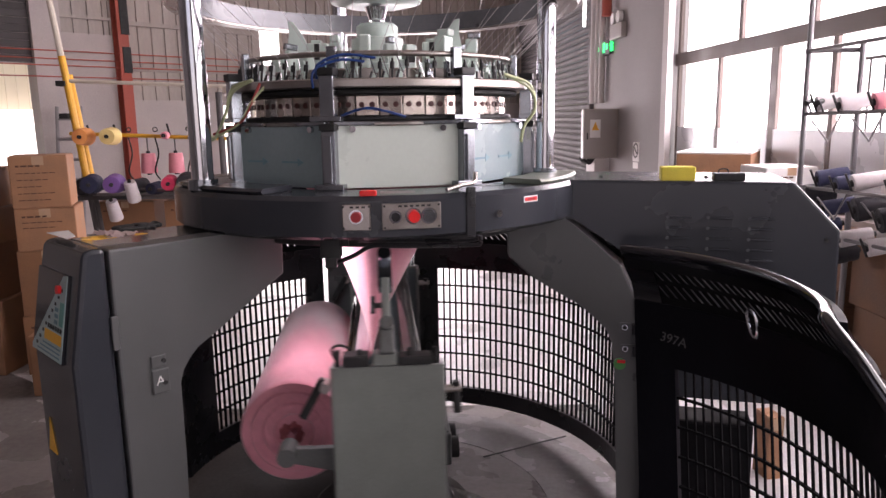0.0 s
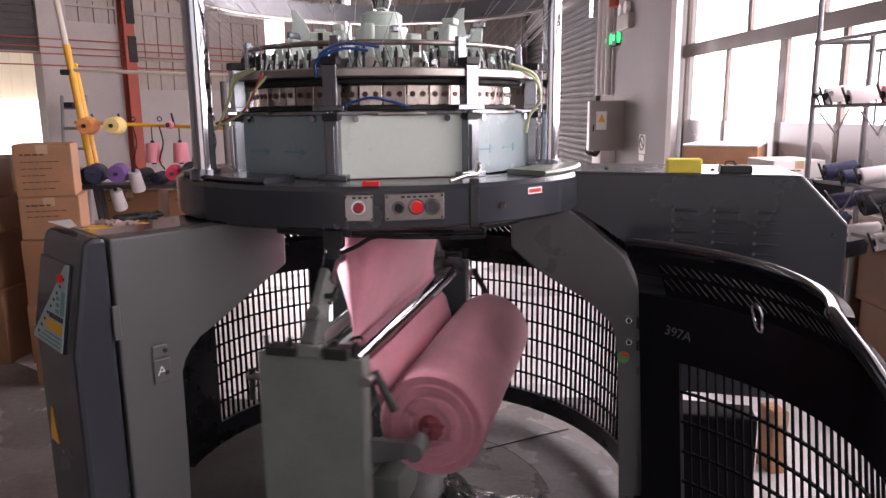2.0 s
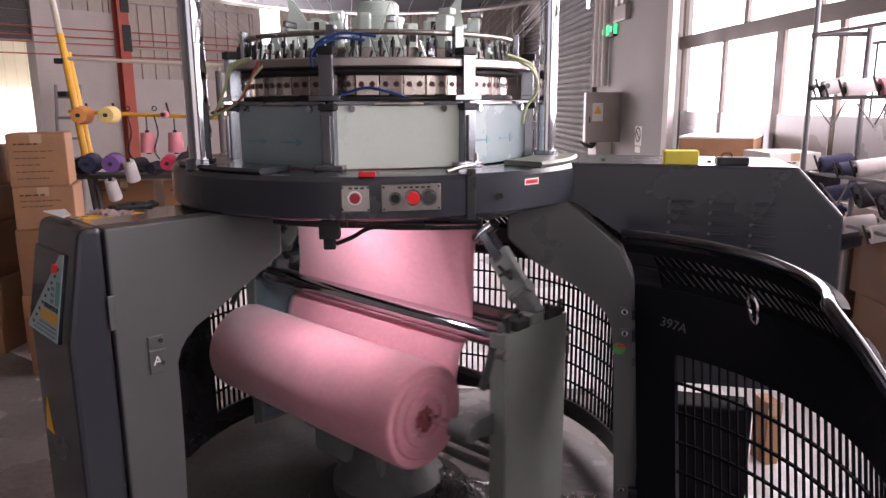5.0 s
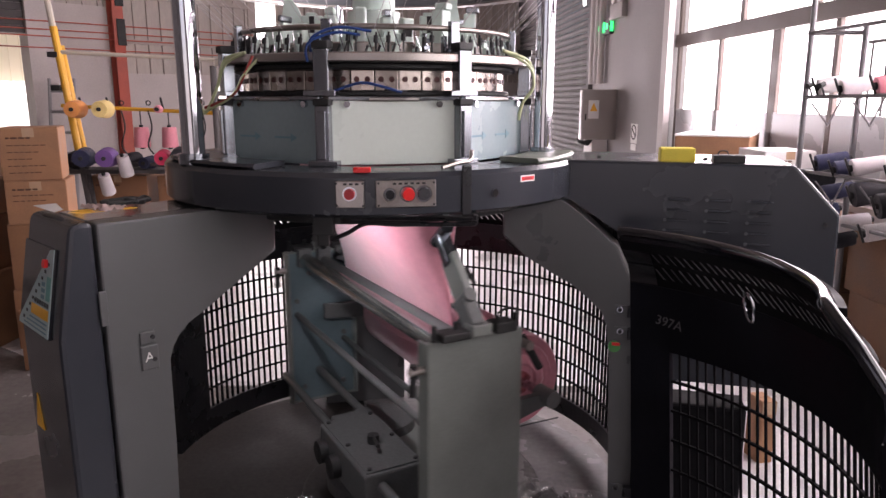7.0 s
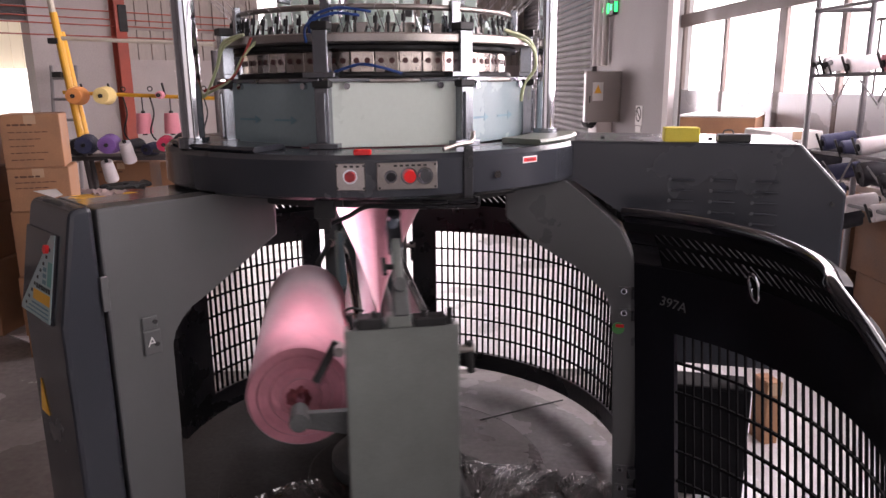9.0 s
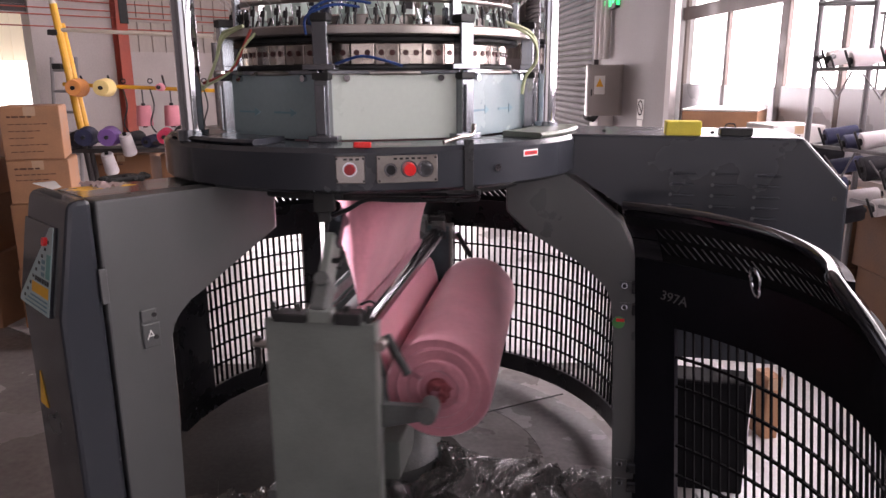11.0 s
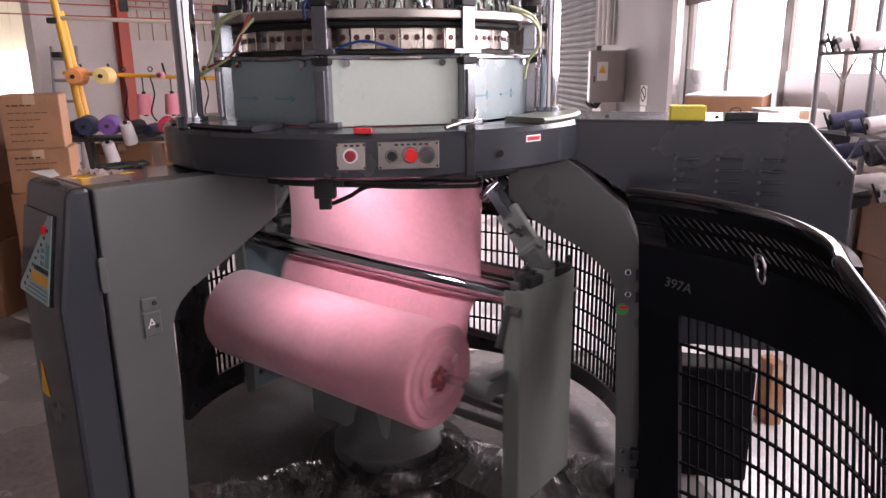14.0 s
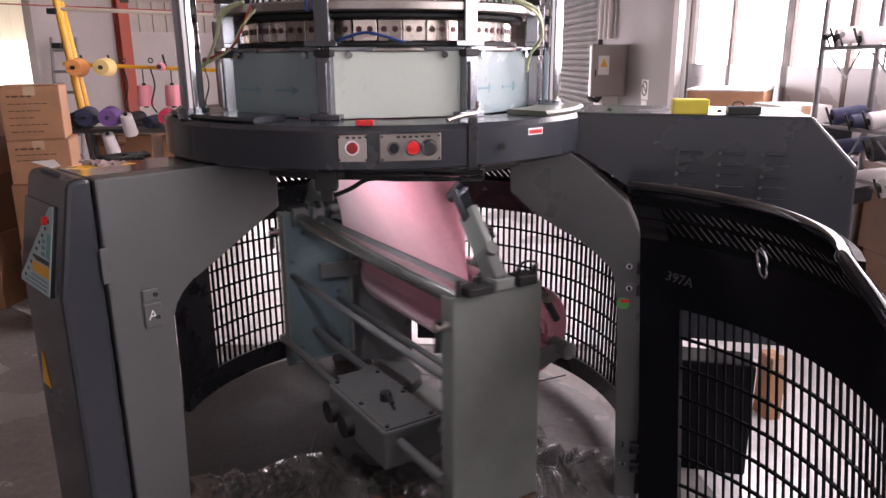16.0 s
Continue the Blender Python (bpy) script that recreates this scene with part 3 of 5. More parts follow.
def feeder(kind):
    if kind == 0:
        b = box(0.437, 0.452, -0.007, 0.007, ZT + 0.306, ZT + 0.338, bev=0.002)
        bx(b, 0.43, 0.446, -0.011, 0.009, ZT + 0.338, ZT + 0.352, 0.002)
        tube(b, (0.44, 0.003, ZT + 0.35), (0.452, 0.006, ZT + 0.368), 0.003, 6)
    elif kind == 1:
        b = box(0.432, 0.446, -0.013, 0.006, ZT + 0.306, ZT + 0.326, bev=0.002)
        bx(b, 0.436, 0.448, -0.004, 0.012, ZT + 0.328, ZT + 0.358, 0.003)
    else:
        b = box(0.43, 0.45, -0.005, 0.005, ZT + 0.306, ZT + 0.362, bev=0.002)
        bx(b, 0.45, 0.462, -0.01, 0.01, ZT + 0.315, ZT + 0.328, 0.002)
    fd = part("yarn_feeder", b, (WHITEPL, WHITEPL, BRACKET)[kind], machine, ("small white yarn feeder", "small white yarn feeder", "small metal yarn feeder")[kind])
    b = rod((0.458, 0.016, ZT + 0.306), (0.452, 0.018, ZT + 0.366), 0.003, 6)
    tube(b, (0.457, 0.016, ZT + 0.338), (0.455, 0.017, ZT + 0.356), 0.0065, 8)
    tube(b, (0.462, -0.014, ZT + 0.306), (0.455, -0.006, ZT + 0.33), 0.0035, 6)
    pin = part("feeder_pin", b, BLACKMATT, fd)
    wire = part("feeder_wire", rod((0.462, 0.008, ZT + 0.31), (0.45, -0.012, ZT + 0.372), 0.0013, 5), CHROME, fd)
    return fd, pin, wire


kinds = [feeder(k) for k in range(3)]
for k in range(3, 66):
    fd, pin, wire = kinds[rf.choice((0, 0, 1, 1, 2))]
    f = piece("yarn_feeder", fd, machine, pose(0, 0, rf.uniform(-0.008, 0.003), 0, 0, 360 / 66 * k + rf.uniform(-2.0, 2.0)))
    piece("feeder_pin", pin, f, Matrix.Identity(4))
    piece("feeder_wire", wire, f, Matrix.Identity(4))
for k, (fd, pin, wire) in enumerate(kinds):
    fd.matrix_basis = pose(0, 0, 0, 0, 0, 360 / 66 * k)
part("upper_rail", lathe([(0.45 + 0.008 * math.cos(t), ZT + 0.376 + 0.008 * math.sin(t)) for t in [2 * math.pi * i / 10 for i in range(10)]], 96), STEEL, machine, smooth=True)
part("dial_plate", ring(0.05, 0.4, ZT + 0.3, ZT + 0.34), STEEL, machine)
# inner white stop units and the central tub
ru = random.Random(12)
for k in range(22):
    a = 360 / 22 * k + ru.uniform(-5, 5)
    r0, w, h = ru.uniform(0.25, 0.33), ru.uniform(0.012, 0.026), ru.uniform(0.06, 0.115)
    um = pose(0, 0, 0, 0, 0, a) @ pose(r0, 0, ZT + 0.34, ru.uniform(-6, 6), ru.uniform(-8, 8), ru.uniform(-20, 20))
    su = part("stop_unit", box(-0.018, 0.022, -w, w, 0, h, bev=0.006, m=um), WHITEPL, machine)
    if k % 2:
        part("unit_cap", box(-0.012, 0.03, -w * 0.7, w * 0.7, h, h + 0.02, bev=0.004, m=um), BRACKET if k % 4 == 1 else WHITEPL, su)
    if k % 3 == 0:
        part("unit_window", box(0.022, 0.025, -w * 0.6, w * 0.6, h * 0.3, h * 0.7, m=um), BLACKMATT, su)
part("central_tub", lathe([(0.001, ZT + 0.34), (0.088, ZT + 0.34), (0.088, ZT + 0.46), (0.07, ZT + 0.465), (0.07, ZT + 0.5), (0.06, ZT + 0.51), (0.001, ZT + 0.51)], 32), WHITEPL, machine, "pale green-white central tub", True)
part("shaft", rod((0, 0, ZT + 0.5), (0, 0, 2.6), 0.018), CHROME, machine, smooth=True)
part("top_disc", lathe([(0.018, 1.755), (0.1, 1.745), (0.15, 1.757), (0.155, 1.77), (0.018, 1.79)], 48), WHITEPL, machine, "pale round disc on shaft", True)
part("shaft_collar", lathe([(0.018, 1.70), (0.026, 1.70), (0.04, 1.745), (0.018, 1.745)], 20), CHROME, machine, smooth=True)
for s in (-1, 1):
    blade = prism([(0, 0), (0.05, 0), (0.062, 0.04), (0.04, 0.1), (0.012, 0.15), (-0.006, 0.155), (0.0, 0.1), (-0.012, 0.05)], -0.006, 0.006, bev=0.003)
    bmesh.ops.transform(blade, matrix=pose(s * 0.27, -0.12, ZT + 0.385, 0, 0, 0) @ Matrix.Diagonal((-s * 1.0, 1, 0.8, 1)), verts=blade.verts)
    part("fan_blade", blade, WHITEPL, machine, "pale plastic cleaning fan blade")
for s, w in ((-1, 1.0), (1, 0.9)):
    fm = pose(s * 0.185, -0.10, ZT + 0.341)
    fmo = part("fan_motor", box(-0.035 * w, 0.035 * w, -0.03, 0.03, 0.03, 0.098, bev=0.006, m=fm), WHITEPL, machine, "white fan motor housing")
    part("motor_slot", box(-0.008, 0.008, -0.032, -0.028, 0.045, 0.095, m=fm), BLACKMATT, fmo)
    part("motor_foot", box(-0.012, 0.012, -0.012, 0.012, 0.0, 0.03, m=fm), BRACKET, fmo)
    part("motor_cap", box(-0.02, 0.012, -0.02, 0.02, 0.098, 0.108, bev=0.003, m=fm), WHITEPL, fmo)
# upper yarn ring
RINGPAINT = mat("grey_ring_enamel", (0.13, 0.135, 0.145), 0.3, 0.2, 0.2, 6)
part("yarn_ring", ring(0.60, 0.675, 1.735, 1.80, 96), RINGPAINT, machine, smooth=True)
part("yarn_ring_rim", ring(0.605, 0.67, 1.728, 1.7345, 96), STEEL, machine)
yarns = bmesh.new()
rng = random.Random(4)
for k in range(60):
    a = radians(6 * k + rng.uniform(-1.5, 1.5))
    b2 = a + rng.uniform(-0.12, 0.12)
    tube(yarns, (0.455 * math.cos(b2), 0.455 * math.sin(b2), ZT + 0.37), (0.64 * math.cos(a), 0.64 * math.sin(a), 1.727), 0.0009, 4)
for k in range(26):
    a = radians(360 / 26 * k)
    tube(yarns, (0.64 * math.cos(a), 0.64 * math.sin(a), 1.727), (1.4 * math.cos(a + 0.2), 1.4 * math.sin(a + 0.2), 2.6), 0.0009, 4)
yo = part("yarn_web", yarns, YARNWHITE, machine, "many thin white yarns")
yo["kind"] = "stuff"
# chrome posts
for x, y, r in ((-0.455, -0.41, 0.032), (0.585, -0.15, 0.029), (-0.17, 0.6, 0.03)):
    ps = part("post", rod((x - CX, y, ZT), (x - CX, y, 2.7), r, 24), CHROME, machine, "tall chrome post", True)
    part("post_collar", rod((x - CX, y, ZT + 0.001), (x - CX, y, ZT + 0.03), r * 1.35, 24), BRACKET, ps, smooth=True)
# hoses
part("air_hose", hose([(0.0 - 0.13, -0.49, ZT + 0.30), (-0.125, -0.5, ZT + 0.342), (-0.06, -0.485, ZT + 0.37), (0.03, -0.46, ZT + 0.362)], 0.0038), BLUE, machine, "blue air hose")
part("air_hose", hose([(-0.14, -0.5, ZT + 0.28), (-0.135, -0.51, ZT + 0.325), (-0.07, -0.495, ZT + 0.355), (0.0, -0.47, ZT + 0.352)], 0.0038), BLUE, machine, "blue air hose")
part("air_hose", hose([(-0.07, -0.48, ZT + 0.205), (0.0, -0.485, ZT + 0.225), (0.06, -0.48, ZT + 0.215), (0.11, -0.46, ZT + 0.2)], 0.0038), BLUE, machine, "blue air hose")
for d in (0, 0.012):
    part("hose", hose([(0.40, -0.34 + d, ZT + 0.32), (0.48, -0.3, ZT + 0.29 - d), (0.5, -0.27, ZT + 0.22), (0.47, -0.26, ZT + 0.17), (0.46, -0.25, ZT + 0.13 - d)], 0.0045), LIME, machine, "pale green hose")
    part("hose", hose([(-0.33, -0.40, ZT + 0.31), (-0.40, -0.36, ZT + 0.29 - d), (-0.43, -0.34, ZT + 0.22), (-0.47, -0.32, ZT + 0.15), (-0.49, -0.31, ZT + 0.14 + d)], 0.0045), LIME, machine, "pale green hose")
    part("wire", hose([(-0.28 - 2 * d, -0.42, ZT + 0.3), (-0.33, -0.42, ZT + 0.25), (-0.38, -0.38, ZT + 0.19), (-0.48, -0.31, ZT + 0.145 + d)], 0.004), WIRE_RED if d else LIME, machine)

# control plates, buttons, label on the table's front edge
def on_edge(a, z, r=TABLE_R):
    """Frame on the table's rim: x to the viewer's right, y outward, z up."""
    return pose(r * math.cos(radians(a)), r * math.sin(radians(a)), z, 0, 0, a - 90) @ Matrix.Diagonal((-1, 1, 1, 1))


for a, hw, name in ((-91, 0.036, "stop_plate"), (-79.2, 0.077, "button_plate")):
    m = on_edge(a, ZT - 0.053, TABLE_R * math.cos(hw / TABLE_R) + 0.004)
    plate = part(name, box(-hw, hw, -0.01, 0.006, -0.034, 0.034, bev=0.002, m=m), STEEL, machine, "brushed metal control plate")
    if name == "stop_plate":
        bs = (((0.0, 0.002), DEEPRED, 0.015, 0.016),)
    else:
        bs = (((-0.043, 0.0), BLACK, 0.0135, 0.012), ((0.003, 0.001), BRIGHTRED, 0.0175, 0.026), ((0.044, 0.0), BRACKET, 0.0175, 0.016))
    for (u, w), mt, r, h in bs:
        b = part("push_button", rod(m @ Vector((u, 0.006, w)), m @ Vector((u, 0.006 + h, w)), r, 24, r * 0.86), mt, plate, "round push button", True)
        part("button_bezel", rod(m @ Vector((u, 0.0, w)), m @ Vector((u, 0.011, w)), r * 1.22, 24), CHROME, plate, smooth=True)
    for i in range(6 if hw > 0.05 else 3):
        part("legend_bar", box(-hw * 0.45 + i * 0.015, -hw * 0.45 + 0.009 + i * 0.015, 0.0055, 0.0066, 0.024, 0.029, m=m), BLACKMATT, plate)
    for su in (-1, 1):
        for sw in (-1, 1):
            part("plate_screw", rod(m @ Vector((su * hw * 0.92, 0.004, sw * 0.028)), m @ Vector((su * hw * 0.92, 0.0085, sw * 0.028)), 0.003, 8), BLACKMATT, plate)
m = on_edge(-48, ZT - 0.032, TABLE_R - 0.001)
lab = part("red_label", box(-0.026, 0.026, -0.003, 0.0025, -0.006, 0.006, bev=0.002, m=m), BRIGHTRED, machine, "small red name label with white border")
part("label_border", box(-0.029, 0.029, -0.004, 0.0015, -0.009, 0.009, bev=0.001, m=m), PAPER, lab)
part("label_bar", box(-0.015, 0.015, 0.002, 0.0032, -0.003, 0.003, m=m), DEEPRED, lab)
m = on_edge(-58.5, ZT - 0.062)
part("indicator", rod(m @ Vector((0, 0, 0)), m @ Vector((0, 0.01, 0)), 0.010, 16), CHROME, machine, "small chrome indicator lamp", True)
m = on_edge(-65.5, ZT - 0.06)
part("cable_cover", box(-0.014, 0.014, -0.002, 0.004, -0.057, 0.075, bev=0.003, m=m), BLACK, machine)
part("clamp", hose([m @ Vector((-0.07, 0.0, 0.07)), m @ Vector((-0.02, -0.01, 0.08)), m @ Vector((0.02, -0.02, 0.085)), m @ Vector((0.03, -0.03, 0.11))], 0.006), STEEL, machine)
m = on_edge(-88.5, ZT)
part("red_clip", box(-0.022, 0.022, -0.03, -0.005, 0.0, 0.014, bev=0.003, m=m), BRIGHTRED, machine, "small red plastic clip")
part("rule", box(0.03, 0.12, -0.045, -0.04, 0.003, 0.008, m=m), STEEL, machine)
# black cable bracket under the table
part("cable_pipe", hose([(0.31, -0.6, ZT - 0.12), (0.31, -0.6, ZT - 0.14), (0.285, -0.6, ZT - 0.145), (0.1, -0.62, ZT - 0.142), (0.02, -0.62, ZT - 0.14), (-0.03, -0.62, ZT - 0.165), (-0.075, -0.61, ZT - 0.185)], 0.006), BLACK, machine, "black cable pipe under table")
part("cable_pipe", hose([(0.3, -0.58, ZT - 0.118), (0.29, -0.58, ZT - 0.135), (0.1, -0.6, ZT - 0.13), (-0.02, -0.6, ZT - 0.128)], 0.005), BLACK, machine)
sb = box(-0.12, -0.065, -0.63, -0.59, ZT - 0.17, ZT - 0.115, bev=0.004)
bx(sb, -0.11, -0.078, -0.62, -0.6, ZT - 0.2, ZT - 0.17, 0.003)
bx(sb, -0.14, -0.12, -0.62, -0.6, ZT - 0.135, ZT - 0.115, 0.002)
bx(sb, -0.065, -0.045, -0.62, -0.6, ZT - 0.14, ZT - 0.115, 0.002)
part("sensor", sb, BLACKMATT, machine, "black sensor under table")

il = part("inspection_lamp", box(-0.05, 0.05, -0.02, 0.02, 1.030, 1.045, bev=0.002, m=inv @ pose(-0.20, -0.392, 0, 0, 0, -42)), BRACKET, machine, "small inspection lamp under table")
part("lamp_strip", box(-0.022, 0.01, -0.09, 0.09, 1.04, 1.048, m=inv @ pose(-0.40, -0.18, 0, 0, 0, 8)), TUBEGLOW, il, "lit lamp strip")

# legs
LEG = [(0.455, 1.064), (0.458, 0.926), (0.675, 0.803), (0.74, 0.769), (0.775, 0.745), (0.795, 0.715), (0.80, 0.68), (0.802, 0.45), (0.816, FL), (0.955, FL), (0.955, 1.066), (0.66, 1.066), (0.62, 1.064)]
lgm = inv @ LEG_L
part("leg", prism(LEG, 0.05, 0.13, lgm, 0.006), GREY, machine, "grey enamelled arched leg")
LEG2 = [(0.50, 1.064), (0.502, 0.938), (0.579, 0.871), (0.661, 0.825), (0.724, 0.792), (0.778, 0.757), (0.824, 0.713), (0.842, 0.668), (0.848, 0.565), (0.872, FL), (0.949, FL), (0.917, 0.738), (0.911, 0.802), (0.859, 0.919), (0.72, 1.035), (0.68, 1.064)]
rgm = inv @ LEG_R
part("leg", prism(LEG2, -0.13, -0.03, rgm, 0.006), GREY, machine, "grey enamelled arched leg")
part("leg", prism([(0.5, 1.064), (0.5, 0.97), (0.74, 0.75), (0.79, 0.66), (0.79, FL), (0.94, FL), (0.94, 1.064)], -0.19, 0.19, inv @ LEG_B, 0.006), GREY, machine, "grey enamelled rear leg")
# control cabinet on the left leg
CAB = [(0.962, FL), (0.962, 1.072), (1.0, 1.072), (1.016, 1.062), (1.064, 0.79), (1.064, FL)]
cab = part("control_cabinet", prism(CAB, -0.17, 0.13, lgm, 0.012), DARK, machine, "dark grey control cabinet with slanted panel")
tilt = math.degrees(math.atan2(0.048, 0.275))
GLOSSGREY = mat("glossy_grey_enamel", (0.09, 0.092, 0.092), 0.12, 0, 0.14, 5, 0.01, 250, 0, 0.3)
part("leg_top", box(0.5, 0.953, -0.165, 0.048, 1.03, 1.064, bev=0.008, m=lgm), GLOSSGREY, machine, "grey enamelled cabinet top")
part("leg_back", box(0.90, 0.953, -0.165, 0.048, FL, 1.028, bev=0.006, m=lgm), GREY, machine)
pm = lgm @ pose(1.037, -0.02, 0.93, 0, 90 - tilt, 0) @ pose(0.027, -0.03, 0.003)
# glass reflection built in: dark panel half beside a keypad cut to a wedge
part("screen", box(-0.1, 0.125, -0.115, 0.115, -0.003, 0.004, bev=0.002, m=pm), SCREEN, cab, "display panel darkened for the glass reflection")
km = pm @ pose(0, 0, 0, -90, 0, 0)
part("keypad", prism([(-0.1, 0.112), (-0.096, 0.085), (0.108, -0.11), (0.122, -0.11), (0.122, 0.112)], -0.0065, -0.0042, km), KEYPAD, cab, "pale membrane keypad cut off where the glass reflects")
for i in range(9):
    u = -0.06 + i * 0.02
    part("key", box(u - 0.004, u + 0.004, 0.078 - i * 0.0195, 0.09 - i * 0.0195, 0.0066, 0.0075, m=pm), BLACKMATT, cab)
for i in range(6):
    part("key", box(0.036, 0.048, 0.0 + i * 0.018, 0.013 + i * 0.018, 0.0066, 0.0075, m=pm), BLACKMATT, cab)
for i in range(3):
    part("key", box(-0.012 + i * 0.016, -0.002 + i * 0.016, 0.045, 0.068, 0.0066, 0.0075, m=pm), ARROW, cab)
    part("print_line", box(0.088 + i * 0.011, 0.092 + i * 0.011, -0.03 - 0.02 * i, 0.1, 0.0066, 0.0072, m=pm), ARROW, cab)
part("keypad_label", box(0.053, 0.08, -0.02, 0.105, 0.0066, 0.0075, m=pm), YELLOW, cab)
part("keypad_label", box(-0.03, 0.03, 0.08, 0.108, 0.0066, 0.0075, m=pm), mat("teal_keys", (0.1, 0.3, 0.27), 0.4), cab)
part("red_lamp", rod(pm @ Vector((-0.06, 0.07, 0.004)), pm @ Vector((-0.06, 0.07, 0.016)), 0.011, 14), BRIGHTRED, cab)
tri = prism([(-0.03, -0.04), (0.03, -0.04), (0, 0.06)], -0.001, 0.001)
bmesh.ops.transform(tri, matrix=lgm @ pose(1.066, -0.105, 0.535, 0, 0, 90), verts=tri.verts)
part("warning_sticker", tri, YELLOW, cab, "yellow triangular warning sticker")
part("cabinet_hinge", box(0.949, 0.968, 0.131, 0.139, 0.81, 0.9, bev=0.003, m=lgm), GREY, machine)
# latch plate marked A on the left leg
lp = part("latch_plate", box(0.832, 0.878, 0.131, 0.137, 0.667, 0.733, bev=0.003, m=lgm), GREY, machine, "small grey latch plate")
part("latch_plate", box(0.838, 0.878, 0.131, 0.137, 0.738, 0.772, bev=0.003, m=lgm), GREY, machine, "small grey latch plate")
for z in (0.756, 0.695):
    part("latch_bolt", rod(lgm @ Vector((0.846, 0.136, z)), lgm @ Vector((0.846, 0.142, z)), 0.006, 10), BLACKMATT, machine)
text("letter_a", "A", 0.036, PAPER, machine, lgm @ pose(0.858, 0.1385, 0.702, 90, 0, 180))
# hinges on the right leg
for u, z in ((0.875, 0.722), (0.878, 0.652), (0.89, 0.116), (0.893, 0.048)):
    part("hinge_leaf", box(u - 0.016, u + 0.03, -0.1335, -0.1305, z - 0.014, z + 0.014, bev=0.001, m=rgm), GREY, machine)
    part("hinge_bolt", rod(rgm @ Vector((u, -0.13, z)), rgm @ Vector((u, -0.142, z)), 0.006, 10), BLACKMATT, machine)
    part("hinge_washer", rod(rgm @ Vector((u, -0.13, z)), rgm @ Vector((u, -0.1365, z)), 0.0095, 12), CHROME, machine)
    part("hinge", box(u + 0.022, u + 0.06, -0.155, -0.128, z - 0.02, z + 0.014, bev=0.003, m=rgm), BLACK, machine)
part("earth_sticker", rod(rgm @ Vector((0.863, -0.13, 0.60)), rgm @ Vector((0.863, -0.1335, 0.60)), 0.019, 16), mat("green_sticker", (0.08, 0.3, 0.08), 0.5), machine, "round green and red sticker")
part("sticker_red", box(0.855, 0.88, -0.136, -0.1336, 0.604, 0.614, m=rgm), BRIGHTRED, machine)

# drive cover
ZC = ZT - 0.003
BODY = [(0.60, 1.066), (0.60, ZT + 0.0015), (1.338, ZC), (1.465, 1.041), (1.472, 0.70), (1.24, 0.70), (1.16, 0.92), (0.91, 0.92), (0.90, 0.945), (0.715, 1.066)]
body = part("drive_cover", prism(BODY, -0.12, 0.25, rgm, 0.008), DARK, machine, "dark grey sheet metal drive cover with louvres")
part("lower_cover", box(0.955, 1.435, 0.08, 0.24, 0.42, 0.92, bev=0.006, m=rgm), DARK, machine, "dark grey lower drive cover")
for i in range(3):
    for j in range(5):
        u, z = 0.984 + i * 0.1145, 1.066 - j * 0.0315
        lv = prism([(0, 0), (0.078, 0), (0.072, 0.009), (0.005, 0.009)], -0.13, -0.119, None, 0.004)
        bmesh.ops.transform(lv, matrix=rgm @ pose(u, 0, z), verts=lv.verts)
        part("vent_louvre", lv, DARK, body, smooth=True)
        # dot standing in for the bright glint at the louvre's left end
        part("worn_tip", rod(rgm @ Vector((u + 0.006, -0.1285, z + 0.006)), rgm @ Vector((u + 0.006, -0.1325, z + 0.006)), 0.0055, 8), GLINT, body)
for u, z in ((0.62, 1.165), (1.43, 1.03)):
    part("cover_screw", rod(rgm @ Vector((u, -0.12, z - 0.02)), rgm @ Vector((u, -0.126, z - 0.02)), 0.006, 10), BLACKMATT, body)
part("hinge_strip", box(0.935, 0.975, -0.145, -0.131, FL + 0.03, 0.86, bev=0.003, m=rgm), BLACKSATIN, machine, "black hinge strip")
part("motor_base", box(1.0, 1.31, 0.10, 0.24, FL, 0.33, bev=0.01, m=rgm), BLACKSATIN, machine, "black motor housing under cover")
for u, s in ((0.78, 0.004), (1.1, 0.006)):
    part("top_screw", box(u, u + 0.012, 0.0, 0.012, ZC, ZC + 0.008, m=rgm), BLACKMATT, body)


